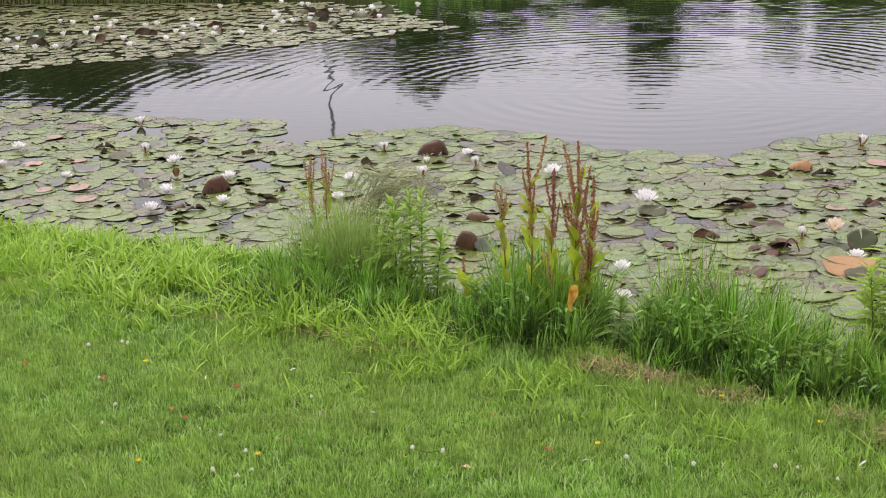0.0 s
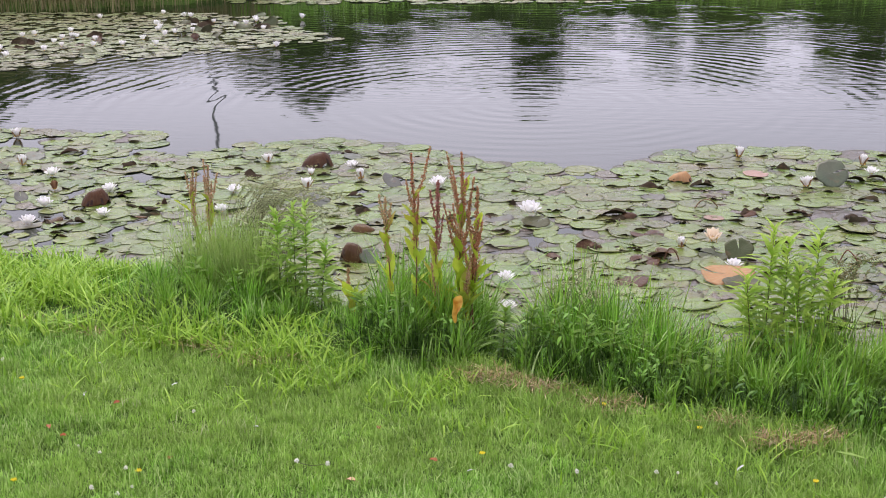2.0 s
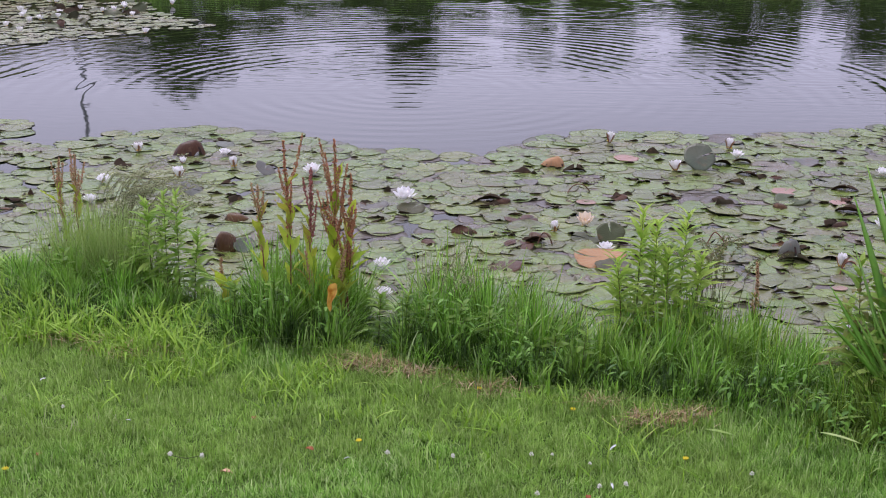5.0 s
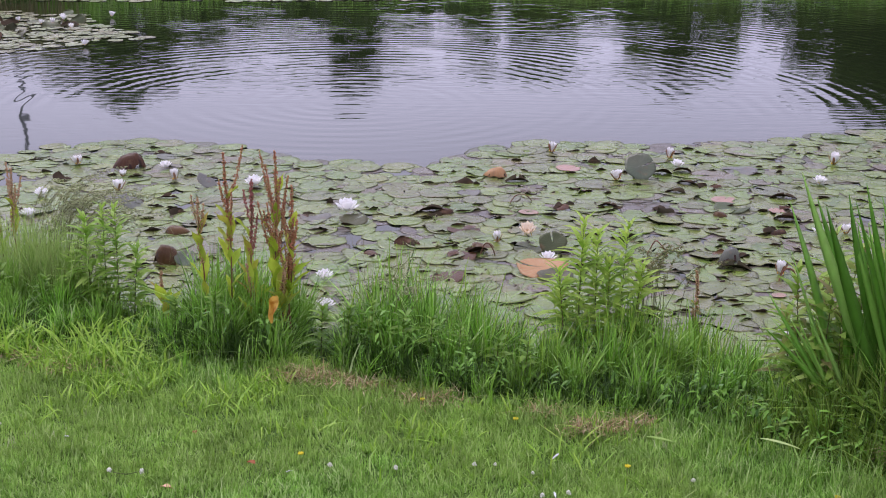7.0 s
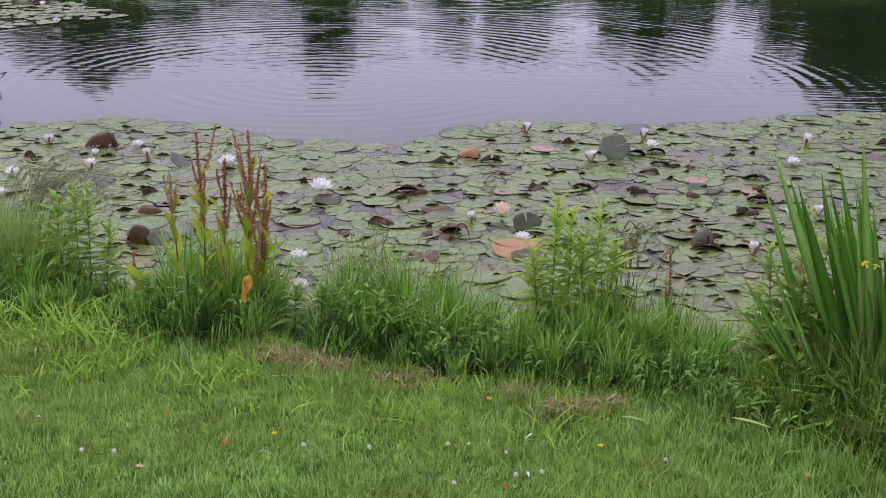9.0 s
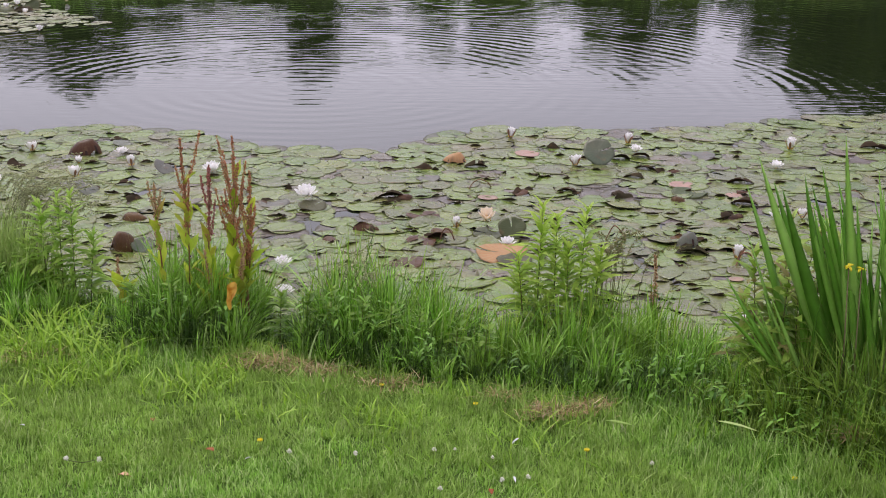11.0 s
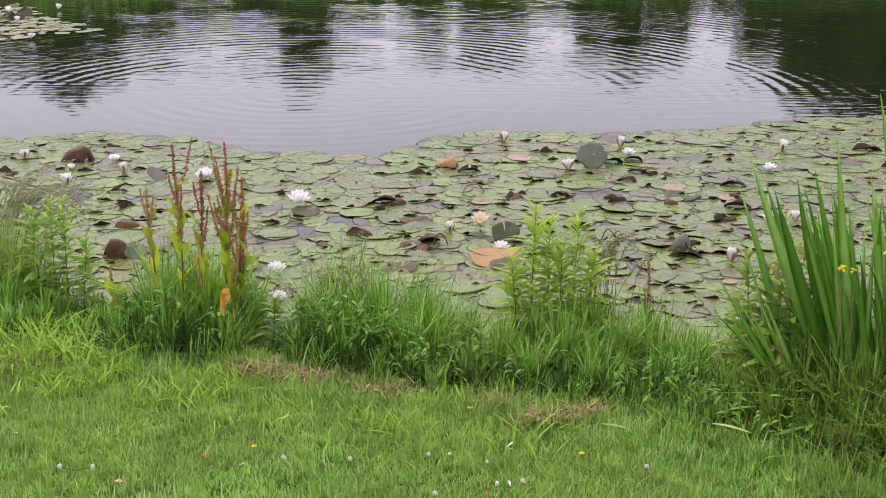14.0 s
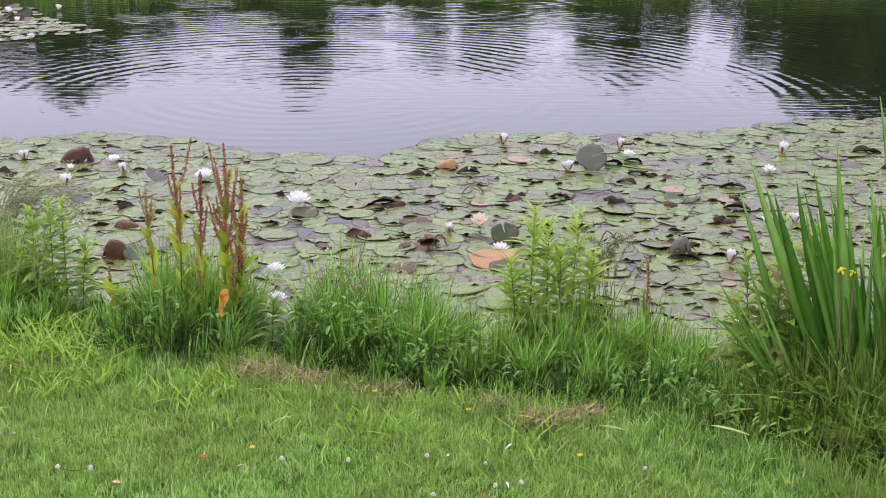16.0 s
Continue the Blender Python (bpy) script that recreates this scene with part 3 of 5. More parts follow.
    v2, f2 = blades(rng, cx, cy, zg(cx, cy), rng.uniform(0.3, 0.72, m), rng.uniform(0.003, 0.006, m), rng.normal(0.05, 0.12, m), rng.normal(0.15, 0.2, m), 5)
    tagged(mk("tall_grass", v2, f2, M_FINE), "fine upright tall light green grass on the bank", "grass", kind="stuff")
    tagged(mk("seeding_grass", v, f, M_REED), "thin pale seeding grass stems on the bank", "grass", kind="stuff")


def build_weeds():
    """Small leafy weeds and fine flowering grass stalks mixed into the long bank grass."""
    rng = np.random.default_rng(77)
    base_v, base_f = leaf_mesh(1.0, 0.40, 0.35, 0.3, 0.0, 4)
    pieces = []
    for cx, cy, wide, tall, count in WEEDS:
        for _ in range(count):
            x, y = cx + rng.normal(0, wide), cy + rng.normal(0, 0.10)
            top = tall * rng.uniform(0.45, 1.0)
            for k in range(5):
                size, way, dip = rng.uniform(0.028, 0.058), rng.uniform(0, 6.28), rng.uniform(-0.5, 0.35)
                flat = base_v * size
                px = flat[:, 0] * math.cos(dip) - flat[:, 2] * math.sin(dip)
                pz = flat[:, 0] * math.sin(dip) + flat[:, 2] * math.cos(dip)
                at = np.stack([px * math.cos(way) - flat[:, 1] * math.sin(way) + x, px * math.sin(way) + flat[:, 1] * math.cos(way) + y, pz + float(zg(x, y)) + top * (0.55 + 0.11 * k)], -1)
                pieces.append((at, base_f))
            stem = np.array([(x, y, float(zg(x, y))), (x + 0.004, y, float(zg(x, y)) + top)])
            pieces.append(tube(stem, [0.0022, 0.0016], 4))
    v, f = join(pieces)
    tagged(mk("leafy_weed_cover", v, f, M_WEED), "small oval green weed leaves among long grass", "weeds", kind="stuff")
    stalks = []
    for _ in range(60):
        x = rng.uniform(-0.78, 1.45)
        y = float(foot_line(x)) + rng.uniform(0.25, 0.6)
        tall, lean, way = float(grass_height(x)) * rng.uniform(1.15, 1.6), rng.uniform(0.02, 0.13), rng.uniform(0, 6.28)
        z = float(zg(x, y))
        path = np.array([(x + lean * u * u * math.cos(way), y + lean * u * u * math.sin(way), z + tall * u) for u in np.linspace(0, 1, 6)])
        stalks.append(tube(path, [0.0017, 0.0016, 0.0014, 0.0013, 0.003, 0.001], 4))
    v, f = join(stalks)
    tagged(mk("grass_stalks", v, f, M_COARSE), "fine pale green flowering grass stalks on the bank", "grass", kind="stuff")


WEEDS = [(-0.50, 6.50, 0.20, 0.40, 42), (-0.10, 6.30, 0.16, 0.26, 22), (0.40, 6.18, 0.2, 0.22, 14), (1.05, 5.98, 0.2, 0.26, 30), (1.45, 5.68, 0.15, 0.24, 26), (-1.35, 6.60, 0.18, 0.32, 18), (1.75, 5.42, 0.14, 0.34, 40)]
build_weeds()


def straw_patch(x, y, rx, ry, n, seed, lift=0.0):
    rng = np.random.default_rng(seed)
    px, py = x + rng.normal(0, rx, n), y + rng.normal(0, ry, n)
    v, f = blades(rng, px, py, zg(px, py) + lift + rng.uniform(0.01, 0.055, n), rng.uniform(0.012, 0.045, n), rng.uniform(0.003, 0.007, n), rng.normal(1.4, 1.3, n), rng.normal(0.3, 1.2, n), 3)
    tagged(mk("dead_grass", v, f, M_STRAW), "flattened patch of dry brown dead grass", "dead grass", kind="stuff")


build_lawn()
build_bank()
for i, (x, y, rx, ry, n) in enumerate([(-0.94, 6.28, 0.10, 0.05, 480), (-0.62, 6.18, 0.16, 0.05, 520), (-0.28, 6.02, 0.12, 0.05, 260), (0.28, 5.88, 0.05, 0.04, 160), (0.54, 5.70, 0.10, 0.05, 420), (0.72, 5.80, 0.07, 0.04, 260), (-3.19, 7.2, 0.14, 0.06, 220), (-3.2, 6.6, 0.2, 0.06, 160), (-4.8, 6.95, 0.1, 0.06, 140), (-2.2, 6.32, 0.16, 0.06, 170), (-2.55, 6.5, 0.2, 0.06, 150), (-3.7, 6.75, 0.2, 0.07, 130)]):
    straw_patch(x, y, 0.85 * rx, 0.8 * ry, int(n * 0.9), 40 + i, 0.0)

straw_patch(1.80, 5.28, 0.025, 0.025, 260, 60, 0.11)

# ---- water lilies ----
def pad_shape(rng, r=1.0, n=22, wavy=0.02, cup=0.0, gap=10, curls=()):
    """A round floating leaf: slit, uneven rim, curled edges, and an underside of its own."""
    a0 = radians(gap)
    th = np.linspace(a0, 2 * np.pi - a0, n)
    ph, ph2 = rng.uniform(0, 6.28, 2)
    rr = r * (1 + 0.06 * np.sin(2 * th + ph) + 0.035 * np.sin(5 * th + ph2) + 0.02 * np.sin(9 * th + 2 * ph))
    edge = wavy * (np.sin(3 * th + ph2) + 0.6 * np.sin(7 * th + ph))
    roll = np.zeros(n)
    for at, wide, high in curls:
        roll = roll + high * np.exp(-((th - at) / wide) ** 2)
    rows = []
    for q in (0.5, 0.82, 1.0):
        inward = 1 - 0.9 * roll * q ** 6
        rows.append(np.stack([q * rr * inward * np.cos(th), q * rr * inward * np.sin(th), r * (cup * q ** 3 + edge * q ** 4 + roll * q ** 6)], -1))
    under = [rows[2] - (0, 0, 0.010 * r), rows[1] - (0, 0, 0.014 * r)]
    v = np.concatenate([[(0.04 * r, 0, 0)], *rows, *under])
    f = [(0, 1 + k, 2 + k) for k in range(n - 1)]
    for lv in range(4):
        a = 1 + lv * n
        for k in range(n - 1):
            f += [(a + k, a + n + k, a + n + k + 1), (a + k, a + n + k + 1, a + k + 1)]
    slots = np.zeros(len(f), int)
    slots[-4 * (n - 1):] = 1
    uv = v[:, :2] / r
    return v, np.array(f), uv, slots


def pad_field(rng, x0, x1, y0, y1, inside, r0, r1, step, skip):
    """Uneven rows of overlapping leaves: x, y, radius, turn, tilts, height."""
    out = []
    for yy in np.arange(y0, y1, step * 0.9):
        for xx in np.arange(x0, x1, step):
            x, y = xx + rng.uniform(-0.55, 0.55) * step, yy + rng.uniform(-0.55, 0.55) * step
            r = rng.uniform(r0, r1) * rng.choice([0.6, 0.85, 1.0, 1.0, 1.15, 1.3])
            if not inside(x, y) or rng.uniform() < skip(x, y):
                continue
            if x < -4.0:
                r *= 0.86
            tilt = abs(rng.normal(0, 0.4)) if rng.uniform() < 0.94 else rng.uniform(2, 7)
            if 10.6 < y < 14.5 or x < -4.2:
                tilt *= 0.5
            out.append((x, y, r, rng.uniform(0, 360), tilt, rng.uniform(0, 360), rng.uniform(0.002, 0.010) + math.sin(radians(tilt)) * r * (0.75 if tilt < 3 else 0.35)))
    return out


def pad_matrix(p):
    x, y, r, turn, tilt, way, z = p
    return pose(x, y, z) @ pose(0, 0, 0, 0, 0, way) @ pose(0, 0, 0, tilt, 0, 0) @ pose(0, 0, 0, 0, 0, turn) @ Matrix.Scale(r, 4)


def joined_pads(name, shapes, pads, parent, label, material=M_PAD, calm=None):
    vs, fs, us, ss, o = [], [], [], [], 0
    for i, p in enumerate(pads):
        v, f, u, sl = shapes[i % len(shapes) if calm is None or (p[1] < 10.6 and p[0] > -4.2) or i % 4 == 0 else calm[i % len(calm)]]
        m = np.array(pad_matrix(p))
        vs.append(v @ m[:3, :3].T + m[:3, 3])
        fs.append(f + o)
        us.append(u)
        ss.append(sl)
        o += len(v)
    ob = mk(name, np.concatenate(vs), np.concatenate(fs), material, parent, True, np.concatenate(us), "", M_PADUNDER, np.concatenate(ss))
    return tagged(ob, label, kind="stuff")


def outer_edge(x):
    return np.interp(x, [-10, -8.8, -8.2, -7.2, -5.5, -5.1, -4.7, -4.4, -3.6, -2.5, -1.9, -1.3, -0.5, -0.3, 0.0, 0.5, 1.3, 2.4, 3.1, 3.7, 4.9, 8],
                     [14.4, 13.7, 13.35, 13.15, 13.2, 12.15, 12.3, 12.75, 13.05, 12.85, 12.3, 12.2, 12.0, 12.55, 12.95, 13.15, 13.25, 13.2, 13.55, 13.85, 14.1, 15])


def build_near_bed():
    rng = np.random.default_rng(11)
    kinds = [(0.008, 0.0, ()), (0.012, 0.0, ((2.2, 0.4, 0.04),)), (0.006, 0.008, ()), (0.014, 0.0, ((4.0, 0.3, 0.08), (1.2, 0.25, 0.04))), (0.010, 0.0, ((3.1, 0.22, 0.13),)),
             (0.014, 0.006, ((1.6, 0.4, 0.05),)), (0.007, -0.004, ()), (0.018, 0.0, ((5.0, 0.25, 0.13), (2.6, 0.3, 0.05))),
             (0.02, 0.0, ((3.6, 0.22, 0.16),)), (0.022, 0.006, ((2.0, 0.18, 0.14), (4.6, 0.2, 0.12))), (0.012, 0.0, ()), (0.009, 0.0, ()), (0.012, -0.006, ((5.4, 0.18, 0.2),))]
    shapes = [pad_shape(rng, 1.0, 22, w, c, rng.uniform(4, 14), cu) for w, c, cu in kinds]
    inside = lambda x, y: bank_edge(x) + 0.1 < y < outer_edge(x) - 0.05 and abs(x + 0.14 * y * 0 + 1.7) < 0.52 * y + 1.2
    skip = lambda x, y: 0.05 + 0.6 * float(smoothstep(0.66, 0.86, lumps(x, y, 1.35))) + 0.45 * float(smoothstep(0.55, 0.8, lumps(y, x, 1.9))) * (x < -4.0)
    pads = pad_field(rng, -9.0, 6.4, 6.6, 14.6, inside, 0.105, 0.175, 0.168, skip)
    bed = empty("water_lily_bed", pose(0, 8, 0), "broad bed of round green floating lily leaves near the bank", "water lilies")
    back = Matrix.Translation((0, -8, 0))
    near = sorted(range(len(pads)), key=lambda i: pads[i][1] + 0.25 * abs(pads[i][0] + 0.8))[:300]
    chosen = set(near)
    firsts = []
    for i in near:
        k = i % len(shapes)
        if len(firsts) < len(shapes):
            v, f, u, sl = shapes[len(firsts)]
            ob = mk("lily_pad", v, f, M_PAD, bed, True, u, "", M_PADUNDER, sl)
            firsts.append(ob)
        else:
            ob = new("lily_pad", firsts[k].data)
            ob.parent = bed
        ob.matrix_basis = back @ pad_matrix(pads[i])
    sunk = [(x, y, 1.15 * r, turn, 0.0, 0.0, 0.0008 + 0.0008 * (k % 3)) for k, (x, y, r, turn, *_) in enumerate(pad_field(rng, -9.0, 6.4, 6.6, 14.6, inside, 0.12, 0.17, 0.24, lambda x, y: 0.2 + 0.45 * (x < -4.0) + 0.5 * float(smoothstep(0.5, 0.7, lumps(y, x, 1.1)))))]
    joined_pads("sunken_leaf_cover", [shapes[0], shapes[2], shapes[6]], sunk, bed, "dull purple-brown lily leaves lying just awash", M_PADSUNK).matrix_basis = back
    # small upturned rims and torn corners, with their shade put into the dark colour
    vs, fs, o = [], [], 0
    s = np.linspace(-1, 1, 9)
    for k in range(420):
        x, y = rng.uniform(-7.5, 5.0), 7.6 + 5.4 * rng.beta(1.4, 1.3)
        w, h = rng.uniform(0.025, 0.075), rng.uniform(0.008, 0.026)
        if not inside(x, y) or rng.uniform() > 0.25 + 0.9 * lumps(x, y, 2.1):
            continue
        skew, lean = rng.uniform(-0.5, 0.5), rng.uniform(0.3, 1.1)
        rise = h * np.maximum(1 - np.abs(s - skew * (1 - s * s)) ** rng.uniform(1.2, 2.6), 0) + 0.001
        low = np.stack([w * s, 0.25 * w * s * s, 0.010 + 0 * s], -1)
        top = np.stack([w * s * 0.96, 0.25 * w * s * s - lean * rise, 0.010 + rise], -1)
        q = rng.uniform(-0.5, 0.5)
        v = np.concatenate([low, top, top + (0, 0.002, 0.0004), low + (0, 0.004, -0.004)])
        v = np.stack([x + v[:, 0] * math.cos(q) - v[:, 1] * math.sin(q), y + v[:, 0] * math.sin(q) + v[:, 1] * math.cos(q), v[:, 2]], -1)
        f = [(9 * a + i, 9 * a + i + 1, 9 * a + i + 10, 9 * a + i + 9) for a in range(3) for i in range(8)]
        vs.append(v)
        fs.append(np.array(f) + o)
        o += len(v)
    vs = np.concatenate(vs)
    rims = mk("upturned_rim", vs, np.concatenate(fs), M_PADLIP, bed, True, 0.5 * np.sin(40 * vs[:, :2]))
    tagged(rims, "small upturned leaf edges, coloured dark for their shade", kind="stuff").matrix_basis = back
    rest = joined_pads("floating_leaf_cover", shapes, [p for i, p in enumerate(pads) if i not in chosen], bed, "many floating lily leaves farther out", calm=(0, 2, 6, 11))
    rest.matrix_basis = back
    return len(pads)


def build_far_beds():
    rng = np.random.default_rng(12)
    shapes = [pad_shape(rng, 1.0, 12, w, 0.02) for w in (0.012, 0.02, 0.03)]

    def inside(x, y):
        lo = np.interp(x, [-18, -12, -10.7, -9.4, -7.6, -6.0, -5.4], [14.6, 15.4, 15.9, 16.8, 18.2, 19.6, 20.2])
        hi = np.interp(x, [-18, -9, -7.3, -6.6, -5.4], [23.0, 23.6, 23.2, 21.8, 20.6])
        return lo < y < hi and x < -5.4

    bed = empty("water_lily_bed", pose(-9, 19, 0), "bed of pale green lily leaves across the open water", "water lilies")
    back = Matrix.Translation((9, -19, 0))
    skip = lambda x, y: 0.05 + 0.5 * float(smoothstep(0.6, 0.8, lumps(x * 0.7, y, 1.1))) + 0.3 * float(smoothstep(-6.6, -5.6, x))
    pads = sorted(pad_field(rng, -17, -5.3, 14.6, 23.8, inside, 0.10, 0.17, 0.21, skip), key=lambda p: math.hypot(p[0], p[1]))
    firsts = [mk("lily_pad", v, f, M_PADFAR, bed, True, u, "", M_PADUNDER, sl) for v, f, u, sl in shapes]
    for i, p in enumerate(pads[:260]):
        ob = firsts[i] if i < 3 else new("lily_pad", firsts[i % 3].data)
        ob.parent = bed
        ob.matrix_basis = back @ pad_matrix(p)
    joined_pads("floating_leaf_cover", shapes, pads[260:], bed, "pale green floating lily leaves", M_PADFAR).matrix_basis = back
    strip = empty("water_lily_bed", pose(-3, 27, 0), "distant strip of pale lily leaves below the far bank", "water lilies")

    def inside2(x, y):
        return np.interp(x, [-12, -10, -7, -3, -1, 0.5, 3], [25.0, 25.3, 25.1, 25.6, 26.0, 26.6, 28.0]) < y < min(30.0, float(far_edge(x)) - 0.3)

    joined_pads("floating_leaf_cover", shapes, pad_field(rng, -11, 1.5, 25, 30, inside2, 0.13, 0.2, 0.27, lambda x, y: 0.12), strip, "pale green floating lily leaves", M_PADFAR).matrix_basis = Matrix.Translation((3, -27, 0))


def raised_pad(x, y, r, material, label, lift=35, way=0, fold=0.0, seed=0):
    """An old leaf that stands out of the water, tilted or curled over."""
    rng = np.random.default_rng(seed)
    v, f, u, sl = pad_shape(rng, 1.0, 22, 0.05, 0.06, 6, ((rng.uniform(2, 4.5), 0.6, 0.2),))
    v = v.copy()
    v[:, 2] += 0.07 * np.sin(3.1 * v[:, 0] + seed) * np.sin(2.7 * v[:, 1] + 0.5 * seed) - 0.12 * (fold > 0.5) * np.abs(v[:, 1] + 0.2 * v[:, 0])
    if fold:
        a = v[:, 0] * fold
        v = np.stack([np.sin(a) / fold, v[:, 1], v[:, 2] - 0.6 * (1 - np.cos(a)) / fold], -1)
    ob = mk("lily_leaf", v * r, f, material, None, True, u, "", M_PADUNDER, sl)
    drop = math.sin(radians(abs(lift))) * r * 0.22
    ob.matrix_basis = pose(x, y, max(0.012, drop)) @ pose(0, 0, 0, 0, 0, way) @ pose(0, 0, 0, lift, 0, 0) @ pose(0, 0, 0, 0, 0, (-90 if lift > 0 else 90) + rng.uniform(-25, 25))
    return tagged(ob, label, "lily leaf", "raised lily leaves")


build_near_bed()
build_far_beds()


def standing_leaf(x, y, width, height, form, material, label, seed):
    """A leaf lifted off the water: arched over, peaked, tilted up, curled at the near edge, or flat."""
    rng = np.random.default_rng(seed)
    r, dip = width * (0.56 if form in ("dome", "point") else 0.5), math.atan2(2.9, y)
    v, f, u, sl = pad_shape(rng, 1.0, 24, 0.03 if form != "flat" else 0.012, 0.0, 6, ())
    c, sn = math.cos(rng.uniform(0, 6.28)), rng.uniform(-1, 1)
    X, Y, Z = c * v[:, 0] - math.sqrt(1 - c * c) * v[:, 1], math.sqrt(1 - c * c) * v[:, 0] + c * v[:, 1], v[:, 2].copy()
    Z += 0.05 * np.sin(3.0 * X + seed) * np.sin(2.4 * Y + 0.5 * seed) * (form != "flat")
    q = np.minimum(np.hypot(X, Y), 1.0)
    turn = -math.degrees(math.atan2(x, y)) + rng.uniform(-14, 14)
    if form in ("dome", "point"):
        deep = 0.62 if form == "dome" else 0.5
        top = 0.9 * max(0.4 * height, (height - deep * r * math.sin(dip)) / math.cos(dip)) / r
        rise = (1 - q ** 4.0) if form == "dome" else (1 - q) ** 0.8
        Z += top * rise * (1 + 0.25 * X * math.copysign(1, sn))
        Y = deep * (Y + 0.25 * (1 - q))
        lift, off = 0.0, deep * r
    elif form == "lip":
        deep = min(0.9, 0.75 * height / r)
        Z += 0.5 * np.maximum(Y, 0) ** 2 - 0.2 * X * X
        Y = deep * Y
        lift = -radians(34)
        off = -0.6 * deep * r
    elif form == "flat":
        lift, off = 0.0, 0.6 * r
    else:
        lift = max(0.05, math.asin(min(0.97, height / width)) - dip)
        Z += 0.10 * X * X - 0.06 * Y * (Y > 0)
        off = r * math.cos(lift)
    ob = mk("lily_leaf", np.stack([X, Y, Z], -1) * r, f, material, None, True, u, "", M_PADUNDER, sl)
    z = r * (0.8 * deep if form == "lip" else 1.0) * math.sin(abs(lift)) + (0.014 if form == "flat" else 0.004)
    ob.matrix_basis = pose(x, y, 0, 0, 0, turn) @ pose(0, off, z, math.degrees(lift), 24 if form == "lean" else rng.uniform(-4, 4), 0)
    return tagged(ob, label, "lily leaf", "raised lily leaves")


BROWN = "curled brown lily leaf standing out of the water"
DARK = "dark tilted lily leaf edge above the water"
GREY = "grey-green lily leaf tilted up on the water"
OLIVE = "olive green lily leaf tilted out of the water"
LOOKS = {"b": (M_PADBROWN, BROWN), "d": (M_PADLIP, DARK), "g": (M_PADGREY, GREY), "o": (M_PADOLIVE, OLIVE)}
# foot on the water, width, height
BROWN_DOMES = [(-4.86, 10.14, 0.23, 0.16), (-3.35, 11.73, 0.28, 0.16), (-2.30, 8.89, 0.19, 0.15), (-2.42, 9.66, 0.18, 0.07), (1.89, 10.39, 0.11, 0.05), (-0.34, 10.37, 0.13, 0.05)]
GREY_DOMES = [(-2.47, 11.11, 0.19, 0.13), (1.76, 9.12, 0.15, 0.13), (-5.61, 10.22, 0.13, 0.09)]
DARK_POINTS = [(-3.03, 10.57, 0.13, 0.08), (-0.22, 11.38, 0.16, 0.07), (-2.53, 10.27, 0.09, 0.04), (1.00, 12.26, 0.12, 0.07), (4.08, 11.72, 0.08, 0.08), (-6.69, 11.49, 0.07, 0.06), (-4.31, 10.29, 0.05, 0.07), (-1.34, 10.64, 0.06, 0.07)]
GREY_TILTS = [(-3.44, 11.58, 0.18, 0.06), (-2.17, 8.87, 0.16, 0.13), (-6.22, 11.72, 0.21, 0.10), (-6.43, 10.67, 0.25, 0.10), (-6.46, 10.16, 0.30, 0.06), (-0.16, 10.94, 0.20, 0.07),
              (-1.37, 10.08, 0.27, 0.08), (-3.09, 12.14, 0.19, 0.07), (1.37, 11.62, 0.29, 0.25), (1.68, 12.55, 0.19, 0.05), (2.33, 11.84, 0.34, 0.09), (-3.16, 10.65, 0.20, 0.07)]
OLIVE_TILTS = [(-6.36, 11.20, 0.25, 0.10), (0.47, 8.64, 0.24, 0.11), (0.31, 9.30, 0.28, 0.08), (1.98, 10.52, 0.31, 0.06), (0.48, 9.30, 0.20, 0.18), (-1.05, 9.98, 0.22, 0.11)]
BROWN_TILTS = [(-0.19, 9.09, 0.23, 0.09), (-0.25, 8.58, 0.25, 0.10), (-0.17, 9.77, 0.25, 0.07)]
DARK_LIPS = [(-5.00, 10.06, 0.12, 0.05), (-2.48, 8.80, 0.11, 0.03), (-6.79, 11.68, 0.24, 0.05), (-4.80, 10.64, 0.09, 0.05), (-2.75, 10.77, 0.18, 0.04), (-3.21, 12.40, 0.17, 0.03), (-2.73, 11.54, 0.13, 0.04),
             (0.24, 11.52, 0.24, 0.05), (-0.46, 10.47, 0.23, 0.08), (-0.08, 9.36, 0.15, 0.08), (1.79, 11.97, 0.18, 0.08), (1.78, 11.51, 0.17, 0.05), (2.54, 11.06, 0.23, 0.07), (1.01, 10.71, 0.17, 0.05), (1.65, 11.19, 0.20, 0.04),
             (-4.83, 9.63, 0.20, 0.05)]
BROWN_LIPS = [(1.60, 11.88, 0.17, 0.09), (2.44, 10.36, 0.24, 0.08), (4.09, 12.43, 0.27, 0.06), (1.78, 9.04, 0.27, 0.06), (4.20, 12.43, 0.17, 0.05), (-3.22, 11.47, 0.16, 0.04), (-6.01, 12.08, 0.25, 0.05)]
PINK_FLATS = [(-7.11, 10.87, 0.21, 0.05), (-6.73, 11.06, 0.15, 0.05), (-6.47, 9.98, 0.18, 0.04), (-6.18, 10.10, 0.23, 0.04), (-5.92, 9.74, 0.20, 0.03), (0.33, 10.40, 0.16, 0.04), (0.75, 11.94, 0.25, 0.05),
              (1.99, 10.86, 0.23, 0.03), (-7.57, 12.00, 0.19, 0.05), (1.96, 8.41, 0.10, 0.03), (2.38, 10.56, 0.15, 0.03)]
